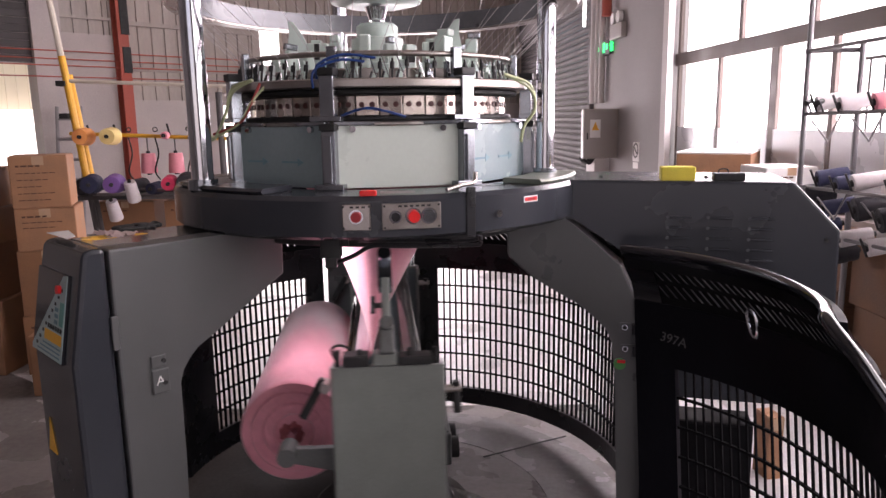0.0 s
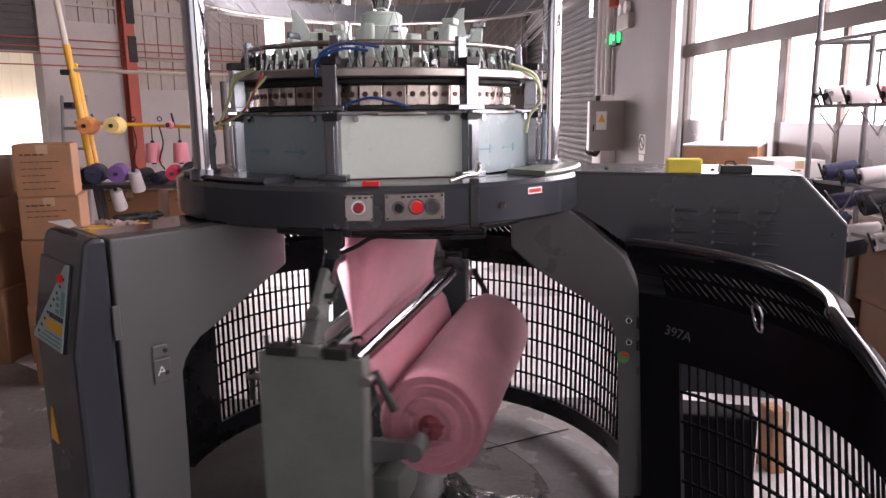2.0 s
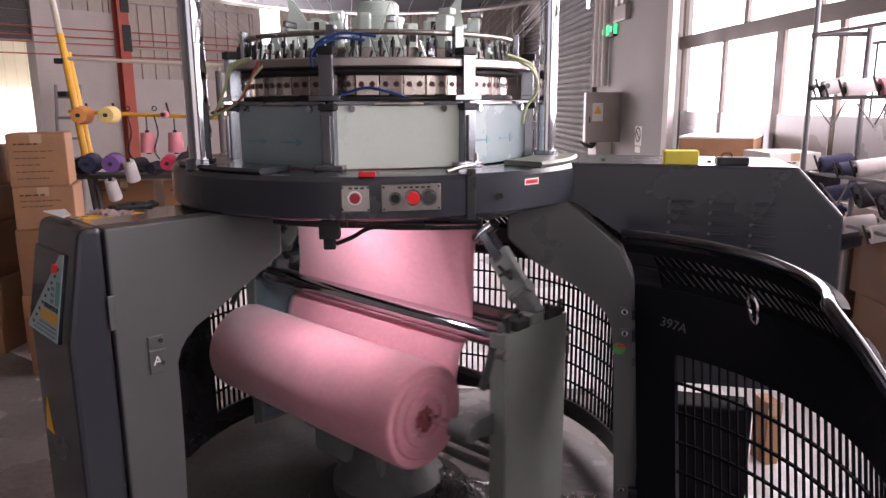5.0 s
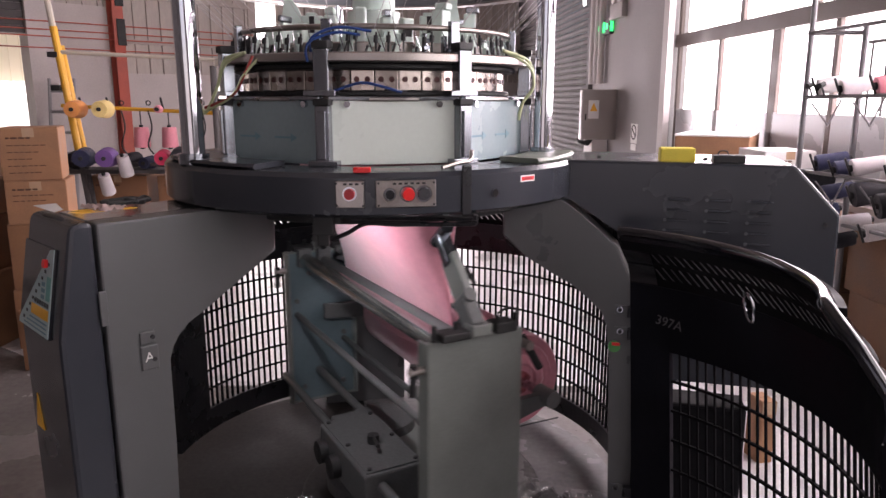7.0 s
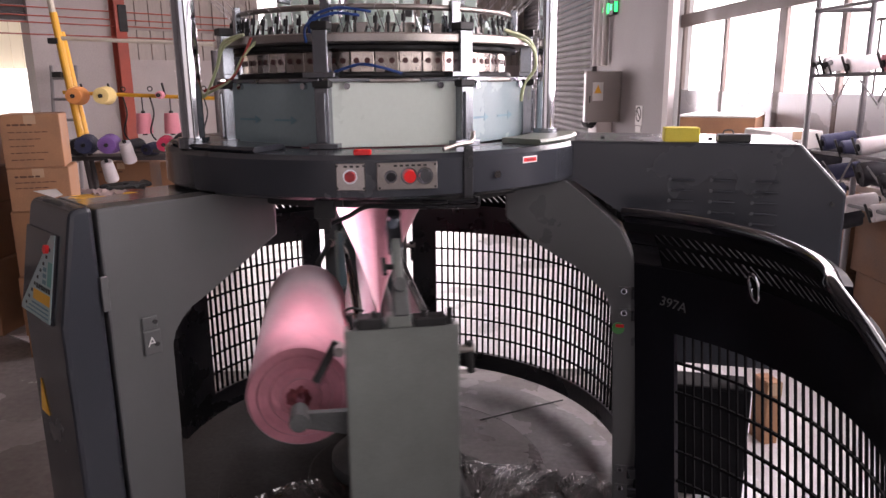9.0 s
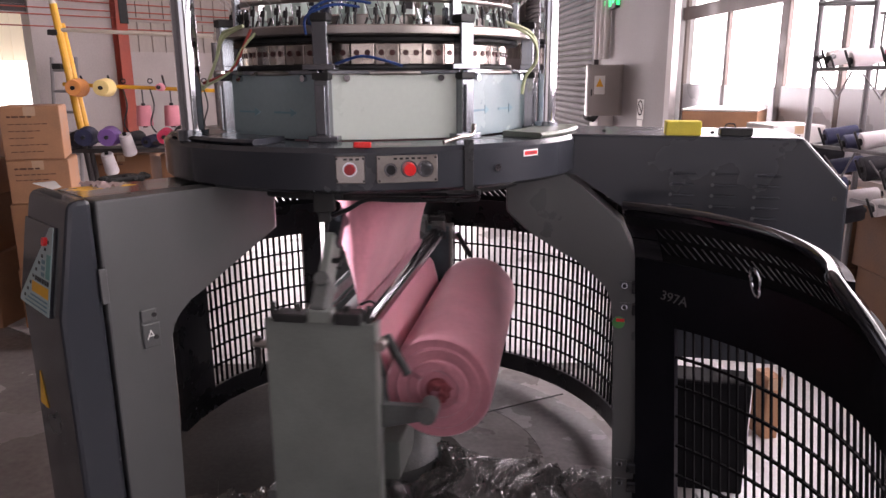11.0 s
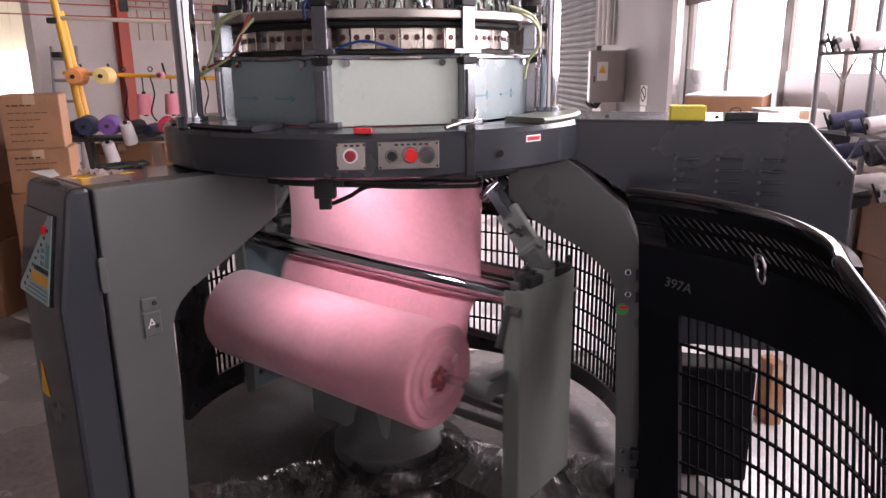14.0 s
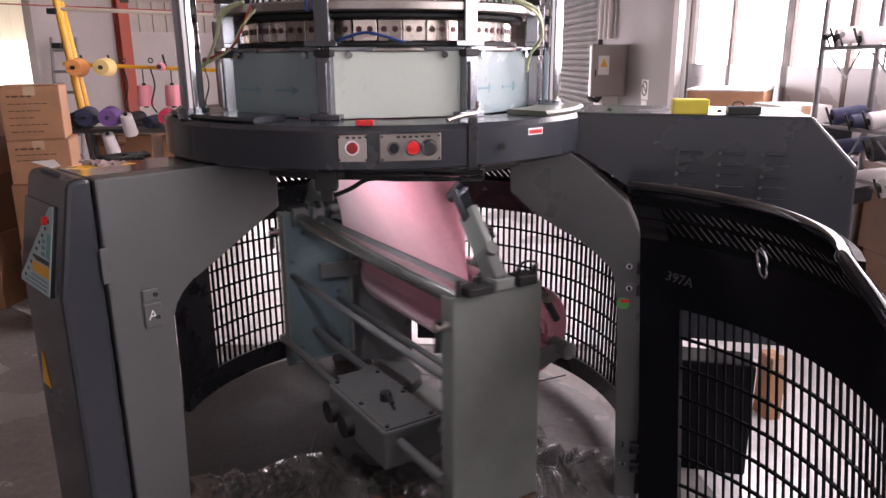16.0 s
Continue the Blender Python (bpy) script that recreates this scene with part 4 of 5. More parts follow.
# ---- guard gates ----
def gate(name, label, m, a0, a1, grid0, grid1, z_grid=(0.12, 0.66), band=0.80, top=0.96, base=0.03, R=0.78, rim_in=0.10, gloss=BLACK, lean=0.0, cut=None, band_mat=None, step=0.029, solid=0):
    """Curved plastic guard: barred lower part, plain band, slotted sloping top with a rim."""
    g = thing(name, label, "guard gate", m)
    a2 = a1 if cut is None else cut
    rim_mat, gloss = gloss, band_mat or gloss

    def leaned(bm):
        for v in bm.verts:
            v.co.y += lean * v.co.z
        return bm

    n = max(12, int(abs(a1 - a0) / 2))
    part("lower_band", leaned(lathe([(R - 0.012, base), (R + 0.012, base), (R + 0.012, z_grid[0]), (R - 0.012, z_grid[0])], n, a0, a1)), gloss, g)
    part("middle_band", leaned(lathe([(R - 0.012, z_grid[1]), (R + 0.012, z_grid[1]), (R + 0.012, band), (R - 0.012, band)], n, a0, a1)), gloss, g, smooth=True)
    for p, q in ((a0, grid0), (grid1, a1)):
        part("end_band", leaned(lathe([(R - 0.011, z_grid[0]), (R + 0.011, z_grid[0]), (R + 0.011, z_grid[1]), (R - 0.011, z_grid[1])], max(2, int(abs(q - p) / 2)), p, q)), gloss, g)
    # bars of the grid
    pitch = math.degrees(step / R)
    nb = int(abs(grid1 - grid0) / pitch)
    sg = 1 if grid1 > grid0 else -1
    bar = None
    for i in range(1, nb + 1):
        a = grid0 + sg * pitch * i
        if lean:
            part("grid_bar", leaned(box(R - 0.003, R + 0.003, -0.0026, 0.0026, z_grid[0], z_grid[1], m=pose(0, 0, 0, 0, 0, a))), BLACKSATIN, g)
            continue
        if bar is None:
            bar = part("grid_bar", box(R - 0.0045, R + 0.0045, -0.0034, 0.0034, z_grid[0], z_grid[1]), BLACKSATIN, g)
            bar.matrix_basis = pose(0, 0, 0, 0, 0, a)
        else:
            piece("grid_bar", bar, g, pose(0, 0, 0, 0, 0, a))
    nr = round((z_grid[1] - z_grid[0]) / 0.08)
    for i in range(1, nr):
        z = z_grid[0] + (z_grid[1] - z_grid[0]) * i / nr
        part("grid_rail", leaned(lathe([(R - 0.004, z - 0.0035), (R + 0.004, z - 0.0035), (R + 0.004, z + 0.0035), (R - 0.004, z + 0.0035)], n, grid0, grid1)), BLACKSATIN, g)
    # slotted sloping top
    zs0, zs1 = band + 0.02, top - 0.05
    def at(z):
        return R - rim_in * (max(0, (z - band) / (top - band)) ** 1.4)
    lv = bmesh.new()
    na = int(abs(a2 - a0) / 2.2)
    for row in range(2):
        z0, z1 = zs0 + (zs1 - zs0) * row / 2, zs0 + (zs1 - zs0) * (row + 1) / 2
        for i in range(na + 1):
            a = a0 + (a2 - a0) * i / na
            s = sg * 2.6
            q = [(a, z1), (a + 1.6 * sg, z1), (a + s + 1.6 * sg, z0), (a + s, z0)]
            lo, hi = min(a0, a2), max(a0, a2)
            vs = []
            for d in (-0.004, 0.004):
                vs.append([lv.verts.new(((at(z) + d) * math.cos(radians(min(hi, max(lo, aa)))), (at(z) + d) * math.sin(radians(min(hi, max(lo, aa)))), z)) for aa, z in q])
            A, B = vs
            lv.faces.new(A)
            lv.faces.new(B[::-1])
            for j in range(4):
                lv.faces.new((A[j], B[j], B[(j + 1) % 4], A[(j + 1) % 4]))
    part("slanted_slats", leaned(lv), BLACKSATIN, g)
    if solid:
        zz = [band + (top - band) * k / 6 for k in range(7)]
        sec = [(at(z) + 0.009, z) for z in zz] + [(at(z) - 0.009, z) for z in zz[::-1]]
        part("start_panel", leaned(lathe(sec, 6, a0, a0 - solid * sg * -1)), rim_mat, g, "plain glossy end of gate top", True)
        zz = [top - 0.062 + 0.062 * k / 4 for k in range(5)]
        sec = [(at(z) + 0.0095, z) for z in zz] + [(at(z) - 0.0095, z) for z in zz[::-1]]
        part("top_strip", leaned(lathe(sec, n, a0, a2)), rim_mat, g, "plain glossy strip under rim", True)
    zm = (zs0 + zs1) / 2
    for z, h in ((band + 0.008, 0.014), (zm, 0.006), (top - 0.03, 0.026)):
        part("slat_rail", leaned(lathe([(at(z) - 0.008, z - h), (at(z) + 0.008, z - h), (at(z) + 0.008, z + h), (at(z) - 0.008, z + h)], n, a0, a2)), BLACKSATIN, g)
    rr = [(at(top) + 0.016 * math.cos(t), top + 0.014 * math.sin(t)) for t in [2 * math.pi * i / 10 for i in range(10)]]
    part("rim", leaned(lathe(rr, n, a0, a2)), rim_mat, g, "glossy black moulded rim", True)
    if cut is not None:
        ep = bmesh.new()
        cols = []
        for k in range(9):
            a = radians(cut + (a1 - cut) * k / 8)
            zt = (top - 0.10) + (band + 0.005 - top + 0.10) * (k / 8) ** 0.8
            zz = [band + (zt - band) * i / 4 for i in range(5)]
            ring_pts = [(at(z) + 0.008, z) for z in zz] + [(at(z) - 0.008, z) for z in zz[::-1]]
            cols.append([ep.verts.new((r * math.cos(a), r * math.sin(a), z)) for r, z in ring_pts])
        for A, B in zip(cols, cols[1:]):
            for i in range(10):
                ep.faces.new((A[i], A[(i + 1) % 10], B[(i + 1) % 10], B[i]))
        ep.faces.new(cols[0])
        ep.faces.new(cols[-1][::-1])
        curl = [(cut + 2, top), (cut - 1.2, top - 0.003), (cut - 3.2, top - 0.025), (cut - 4.2, top - 0.065), (cut - 4.4, top - 0.13)]
        part("rim_end", leaned(hose([(at(z) * math.cos(radians(a)), at(z) * math.sin(radians(a)), z) for a, z in curl], 0.0145, 10)), rim_mat, g, "curled glossy rim end", True)
        part("end_panel", leaned(ep), GATEMATT, g, "plain black end panel", True)
    return g


gate("guard_gate", "closed black plastic guard gate with barred lower half", pose(CX, 0, 0), 174, 115.5, 158.3, 121.5, (0.10, 0.668), base=0.008, R=0.80)
gate("guard_gate", "closed black plastic guard gate with barred lower half", pose(CX + 0.04, 0, 0), 87.5, -12, 80, -7, (0.08, 0.672), base=0.003, R=0.85)
fg = gate("guard_gate", "open glossy black plastic guard gate swung outward", pose(0.439, -1.16, 0), 56, -42, 46, -40, (0.06, 0.646), 0.826, 0.992, FL + 0.03, 0.693, 0.108, GLOSSBLACK, 0.215, -27, GATEBLACK, 0.027, 7)
text("gate_number", "397A", 0.038, mat("chalk_ink", (0.11, 0.11, 0.11), 0.8, 0, 0.5, 90), fg, pose(0.679 * math.cos(radians(46)), 0.679 * math.sin(radians(46)) + 0.215 * 0.728, 0.728, 78, 6, 46 - 90))
part("gate_latch", hose([(0.577, 0.40, 0.85), (0.572, 0.40, 0.88), (0.577, 0.385, 0.888), (0.587, 0.375, 0.86), (0.589, 0.375, 0.82), (0.582, 0.39, 0.825), (0.577, 0.40, 0.85)], 0.0045), CHROME, fg, "small chrome latch loop")

# ---- take-down rotor ----
INNER = mat("blue_grey_enamel", (0.12, 0.17, 0.185), 0.4, 0, 0.22, 7, 0.03, 160)
rotor = thing("takedown_frame", "grey rotating take-down frame winding pink knitted fabric", "winding frame", pose(CX, 0, 0))
RP = 0.66
for s in (1, -1):
    b = box(s * RP - 0.012, s * RP + 0.012, -0.155, 0.155, 0.025, 0.72, bev=0.004)
    sp = part("side_plate", b, PLATE, rotor, "grey enamelled side plate")
    lo, hi = sorted((s * (RP - 0.05), s * (RP - 0.012)))
    for yy in (-0.152, 0.145):
        part("plate_flange", box(lo, hi, yy, yy + 0.008, 0.04, 0.715, bev=0.002), PLATE, sp)
    part("inner_face", box(*sorted((s * (RP - 0.0145), s * (RP - 0.0125))), -0.142, 0.142, 0.04, 0.71), INNER, sp, "blue-grey painted inner face")
    for yy, zz in ((-0.09, 0.10), (0.09, 0.10), (-0.1, 0.33), (0.11, 0.50), (0.05, 0.62)):
        part("plate_bolt", rod((s * (RP - 0.014), yy, zz), (s * (RP - 0.026), yy, zz), 0.011, 8), DIRTY, sp)
    for yy in (-0.095, -0.012, 0.075):
        part("bearing_block", box(*sorted((s * (RP - 0.05), s * (RP - 0.015))), yy - 0.03, yy + 0.03, 0.655, 0.735, bev=0.005), DIRTY, sp, "oily bearing block")
    part("top_block", box(s * RP - 0.035, s * RP + 0.02, 0.03, 0.12, 0.721, 0.745, bev=0.004), BLACKMATT, sp)
    part("top_block", box(s * RP - 0.035, s * RP + 0.02, -0.12, -0.05, 0.721, 0.752, bev=0.004), BLACKMATT, sp)
    part("arm_socket", box(s * RP - 0.03, s * RP + 0.016, -0.04, 0.025, 0.721, 0.755, bev=0.004), PLATE, sp)
    # spreader arm leaning inward
    am = Matrix.Translation((s * RP, 0, 0.74)) @ Vector((-s * 0.25, 0, 0.30)).to_track_quat("Z", "Y").to_matrix().to_4x4()
    arm = part("spreader_arm", box(-0.022, 0.022, -0.03, 0.03, 0.0, 0.085, bev=0.006, m=am), DIRTY, rotor, "oily grey spreader arm with clamp plate")
    part("arm_hinge", rod(am @ Vector((0, -0.042, 0.085)), am @ Vector((0, 0.042, 0.085)), 0.02, 16), DIRTY, arm, smooth=True)
    part("clamp_plate", box(-0.012, 0.012, -0.04, 0.04, 0.095, 0.225, bev=0.004, m=am), PLATE, arm, "flat grey clamp plate")
    part("arm_slide", box(-0.02, 0.02, -0.018, 0.018, 0.2, 0.30, bev=0.004, m=am), BRACKET, arm)
    lever = rod(am @ Vector((s * 0.012, 0.012, 0.15)), am @ Vector((s * 0.04, 0.012, 0.15)), 0.008, 10)
    tube(lever, am @ Vector((s * 0.036, 0.02, 0.125)), am @ Vector((s * 0.036, 0.004, 0.18)), 0.0065, 8)
    tube(lever, am @ Vector((s * 0.036, -0.012, 0.155)), am @ Vector((s * 0.036, 0.03, 0.148)), 0.005, 8)
    part("clamp_lever", lever, BLACKMATT, arm, "black clamp lever")
    part("clamp_knob", rod(am @ Vector((0, -0.03, 0.045)), am @ Vector((0, -0.058, 0.045)), 0.012, 12), BLACKMATT, arm)
    part("spreader_tip", rod(am @ Vector((0, -0.045, 0.3)), am @ Vector((0, 0.045, 0.3)), 0.02, 16), BRACKET, arm, smooth=True)
    for yy in (-0.135, -0.075, 0.06, 0.13):
        part("top_bolt", rod((s * RP, yy, 0.72), (s * RP, yy, 0.765), 0.008, 8), BLACKMATT, sp)
    part("yarn_guide", hose([(s * RP, -0.14, 0.74), (s * (RP - 0.01), -0.15, 0.765), (s * (RP - 0.03), -0.13, 0.77), (s * (RP - 0.04), -0.1, 0.755)], 0.004), BLACKMATT, sp)
    # roll holder
    hb = prism([(0.0, 0.415), (-0.16, 0.40), (-0.30, 0.435), (-0.30, 0.475), (-0.16, 0.47), (0.0, 0.48)], -0.012, 0.012, None, 0.004)
    bmesh.ops.transform(hb, matrix=pose(s * (RP - 0.045), 0, 0, 0, 0, 90) @ Matrix.Diagonal((1, 1, 1, 1)), verts=hb.verts)
    hb2 = part("roll_holder", hb, DIRTY, rotor, "dusty grey iron roll holder arm")
    part("holder_knob", rod((s * (RP - 0.075), -0.285, 0.462), (s * (RP + 0.0), -0.285, 0.462), 0.027, 20), DIRTY, hb2, smooth=True)
    part("lever", rod((s * (RP - 0.02), -0.175, 0.68), (s * (RP - 0.01), -0.235, 0.575), 0.012, 10), BLACKMATT, sp, "black hand lever")
    part("lever_pivot", rod((s * RP - 0.03, -0.17, 0.665), (s * RP + 0.02, -0.17, 0.665), 0.014, 12), STEEL, sp)
    part("rear_lever", rod((s * (RP - 0.01), 0.185, 0.66), (s * (RP - 0.01), 0.19, 0.57), 0.011, 10), BLACKMATT, sp)
    part("rear_pivot", rod((s * (RP - 0.01), 0.15, 0.64), (s * (RP - 0.01), 0.2, 0.64), 0.012, 12), STEEL, sp)
part("chrome_roller", rod((-RP + 0.013, -0.09, 0.682), (RP - 0.013, -0.09, 0.682), 0.036, 28), CHROME, rotor, "polished chrome take-down roller", True)
part("grey_roller", rod((-RP + 0.013, -0.012, 0.672), (RP - 0.013, -0.012, 0.672), 0.022, 24), DIRTY, rotor, "dull grey rubber roller", True)
part("rear_roller", rod((-RP + 0.013, 0.07, 0.682), (RP - 0.013, 0.07, 0.682), 0.031, 24), mat("worn_steel_roller", (0.30, 0.32, 0.31), 0.2, 0.9, 0.2), rotor, "worn grey-green steel roller", True)
part("cross_rod", rod((-RP + 0.013, 0.11, 0.438), (RP - 0.013, 0.11, 0.438), 0.013, 12), DIRTY, rotor, smooth=True)
part("cross_rod", rod((-RP + 0.013, -0.1, 0.30), (RP - 0.013, -0.1, 0.30), 0.012, 12), DIRTY, rotor, smooth=True)
for y in (0.02, 0.175):
    part("base_bar", rod((-RP + 0.013, y, 0.17), (RP - 0.013, y, 0.17), 0.016, 12), DIRTY, rotor, smooth=True)
gbx = part("gearbox", box(-0.40, 0.025, 0.02, 0.232, 0.085, 0.215, bev=0.008), DIRTY, rotor, "dusty grey cast gearbox")
for x in (-0.03, -0.15):
    part("gearbox_plug", rod((x, 0.228, 0.135), (x, 0.262, 0.135), 0.041, 20), BLACKMATT, gbx, "black round plug", True)
part("gearbox_neck", box(0.026, 0.11, 0.03, 0.16, 0.09, 0.195, bev=0.006), DIRTY, gbx)
part("gearbox_lid", box(-0.39, 0.015, 0.03, 0.222, 0.2152, 0.2212, bev=0.002), DIRTY, gbx)
for x in (-0.375, -0.19, 0.0):
    for y in (0.045, 0.207):
        part("lid_bolt", rod((x, y, 0.22), (x, y, 0.227), 0.008, 8), BLACKMATT, gbx)
kb = rod((-0.21, 0.124, 0.22), (-0.21, 0.124, 0.25), 0.02, 14)
tube(kb, (-0.21, 0.124, 0.245), (-0.29, 0.14, 0.247), 0.007, 8)
part("selector_handle", kb, BLACKMATT, gbx)
part("counter_box", box(-0.295, 0.095, -0.12, 0.012, 0.03, 0.168, bev=0.006), PLATE, rotor, "grey steel counterweight box")
part("hub", lathe([(0.001, FL + 0.03), (0.21, FL + 0.03), (0.21, -0.01), (0.2, 0.0), (0.17, 0.02), (0.14, 0.06), (0.12, 0.2), (0.001, 0.2)], 40), DIRTY, rotor, "dusty cast iron hub", True)
# roll
prof = [(0.02, -0.48), (0.03, -0.487), (0.055, -0.483), (0.06, -0.492), (0.085, -0.49), (0.09, -0.484), (0.12, -0.488), (0.125, -0.481), (0.148, -0.483), (0.155, -0.474)]
full = prof + [(r, -z) for r, z in prof[::-1]]
rl = lathe(full, 72)
nz = noise.noise
for v in rl.verts:
    r = math.hypot(v.co.x, v.co.y)
    if r > 0.1:
        a = math.atan2(v.co.y, v.co.x)
        k = 1 + 0.018 * nz(Vector((math.cos(a) * 1.3, math.sin(a) * 1.3, v.co.z * 3)))
        v.co.x *= k
        v.co.y *= k
bmesh.ops.transform(rl, matrix=pose(0, -0.285, 0.458, 0, 90, 0) @ Matrix.Diagonal((1.03, 1.03, 0.985, 1)), verts=rl.verts)
roll = part("fabric_roll", rl, PINK, rotor, "thick roll of pink knitted fabric", True)
cr = lathe([(0.012, -0.49), (0.035, -0.49), (0.04, -0.46), (0.012, -0.46)], 20)
bmesh.ops.transform(cr, matrix=pose(0, -0.285, 0.458, 0, 90, 0) @ Matrix.Diagonal((1.03, 1.03, 0.985, 1)), verts=cr.verts)
# pink knit darkened to paint in the shade of the hollow core
CORESHADE = mat("shaded_core_knit", (0.25, 0.06, 0.07), 0.95, 0, 0.3, 20)
part("crumpled_core", cr, CORESHADE, roll)
for sx in (-1, 1):
    cr = bmesh.new()
    bmesh.ops.create_icosphere(cr, subdivisions=4, radius=0.036)
    for v in cr.verts:
        k = 1 + 0.5 * nz(v.co * 60 + Vector((sx, 0, 0)))
        v.co = Vector((v.co.x * 0.4 * k, v.co.y * 0.9 * k, v.co.z * k))
    bmesh.ops.transform(cr, matrix=pose(sx * 0.478, -0.292, 0.452), verts=cr.verts)
    part("crumpled_end", cr, CORESHADE, roll, "crumpled fabric in roll core, darkened for the hollow's shade")
    tail = bmesh.new()
    tg = [[tail.verts.new((sx * (0.482 + 0.006 * math.sin(i * 1.3 + j)), -0.285 + (0.055 + 0.012 * j) * math.cos(0.5 + i * 0.3), 0.458 + (0.055 + 0.012 * j) * math.sin(0.5 + i * 0.3))) for j in range(4)] for i in range(12)]
    for A, B in zip(tg, tg[1:]):
        for j in range(3):
            tail.faces.new((A[j], B[j], B[j + 1], A[j + 1]))
    tl = part("loose_layer", tail, PINK, roll, "loose fabric layer on roll end", True)
    tl.modifiers.new("thickness", "SOLIDIFY").thickness = 0.003
part("winding_bar", box(-0.635, 0.635, -0.296, -0.274, 0.451, 0.473, bev=0.003), CHROME, rotor, "square steel winding bar")


def fabric():
    """A tube that flattens from the cylinder down to the rollers."""
    bm = bmesh.new()
    rings = []
    n = 96
    for k in range(21):
        t = k / 20
        z = 0.675 + 0.675 * t
        rx, ry = 0.455 - 0.075 * t, 0.004 + 0.372 * t ** 1.15
        row = []
        for i in range(n):
            a = 2 * math.pi * i / n
            fold = 0.012 * math.sin(math.pi * t) * nz(Vector((math.cos(a) * 3, math.sin(a) * 3, z * 2.2)))
            c, s = math.cos(a), math.sin(a)
            e = 1 - 0.45 * (1 - t)
            row.append(bm.verts.new(((rx + fold) * math.copysign(abs(c) ** e, c), (ry + fold * (0.3 + t)) * math.copysign(abs(s), s) - 0.047 * (1 - t) ** 1.5, z)))
        rings.append(row)
    for A, B in zip(rings, rings[1:]):
        for i in range(n):
            bm.faces.new((A[i], A[(i + 1) % n], B[(i + 1) % n], B[i]))
    return bm


part("fabric", fabric(), PINK, rotor, "wide pink knitted fabric tube", True)
sh = bmesh.new()
P = [(-0.047, 0.69), (-0.06, 0.65), (-0.1, 0.6), (-0.125, 0.5), (-0.14, 0.43), (-0.16, 0.385)]
rows = [[sh.verts.new((x, y + 0.003 * math.sin(9 * x), z)) for y, z in P] for x in [-0.45 + 0.9 * i / 24 for i in range(25)]]
for A, B in zip(rows, rows[1:]):
    for j in range(len(P) - 1):
        sh.faces.new((A[j], B[j], B[j + 1], A[j + 1]))
shp = part("fabric_web", sh, PINK, rotor, "flat pink fabric web", True)
so = shp.modifiers.new("thickness", "SOLIDIFY")
so.thickness = 0.004


# ---- plastic film on the floor ----
def film(name, label, m, w, d, h, seed):
    """A thin sheet thrown into sharp creases."""
    bm = bmesh.new()
    nx, ny = 130, 64

    def ridge(x, y, k):
        return max(0.0, 1 - 2.6 * abs(nz(Vector((x, y, seed + k))))) ** 1.5

    g = []
    for i in range(nx + 1):
        row = []
        for j in range(ny + 1):
            u, v = i / nx, j / ny
            bend = 0.5 * nz(Vector((u * 2.5, v * 2.5, seed + 9)))
            x0, y0 = u * w * 9 + bend * 2, v * d * 4 + bend
            z = 0.42 * ridge(x0 * 0.6, y0 * 0.45, 0) + 0.34 * ridge(x0 * 2.2, y0 * 0.6, 3) + 0.22 * ridge(x0 * 5.0 + y0, y0 * 1.2, 5) + 0.25 * (nz(Vector((u * 3, v * 2, seed))) + 0.5)
            z = h * max(0, z) * min(1, min(u, 1 - u, v, 1 - v) * 5) + 0.004
            x = (u - 0.5) * w * (1 + 0.2 * nz(Vector((v * 3, seed, 0))))
            y = (v - 0.5) * d * (1 + 0.4 * nz(Vector((u * 3, seed, 7))))
            row.append(bm.verts.new((x, y, z)))
        g.append(row)
    for i in range(nx):
        for j in range(ny):
            bm.faces.new((g[i][j], g[i + 1][j], g[i + 1][j + 1], g[i][j + 1]))
    ob = part(name, bm, FILM, smooth=True)
    ob.matrix_world = m
    return tagged(ob, label, "plastic film")


film("plastic_film", "crumpled clear plastic film lying on floor under machine", pose(0.45, -0.22, FL, 0, 0, -18), 0.85, 0.46, 0.11, 3.0)
film("plastic_film", "crumpled dusty plastic film lying on floor under machine", pose(-0.2, -0.33, FL, 0, 0, 15), 0.85, 0.44, 0.1, 11.0)
film("plastic_film", "crumpled clear plastic film scrap beside hub", pose(0.15, -0.55, FL, 0, 0, 5), 0.95, 0.3, 0.08, 21.0)
# floor rings: shade under the machine and daylight at right put into colours
structure("oily_floor", lathe([(0.621, 0.0), (0.95, 0.0), (0.95, 0.003), (0.621, 0.003)], 72, 101, 262), GRIMESHADE, "oily floor inside guard ring, shade put into its colour", "floor", pose(CX, 0, FL + 0.002))
structure("base_plate", lathe([(0.001, 0.0), (0.3, 0.0), (0.3, 0.012), (0.29, 0.018), (0.001, 0.018)], 72), GRIMESHADE, "dusty round steel floor plate under machine", "floor plate", pose(CX, 0, FL + 0.002))
structure("stained_floor", lathe([(0.301, 0.0), (0.62, 0.0), (0.62, 0.004), (0.301, 0.004)], 72, 88, 318), GRIMESHADE, "oil-stained floor darkened for the shade under machine", "floor", pose(CX, 0, FL + 0.002))
# right-rear daylight and central shade painted as two floor colours
DAYFLOOR = mat("daylit_pale_floor", (0.20, 0.196, 0.197), 0.24, 0, 0.35, 4, 0.1, 40)
SHADEFLOOR = mat("smeared_floor", (0.15, 0.142, 0.14), 0.3, 0, 0.5, 3.5, 0.15, 40)
structure("worn_floor", lathe([(0.601, 0.0), (0.9, 0.0), (0.9, 0.003), (0.601, 0.003)], 72, -42, 100), DAYFLOOR, "glossy floor inside guard ring, made paler for daylight", "floor", pose(CX, 0, FL + 0.004))
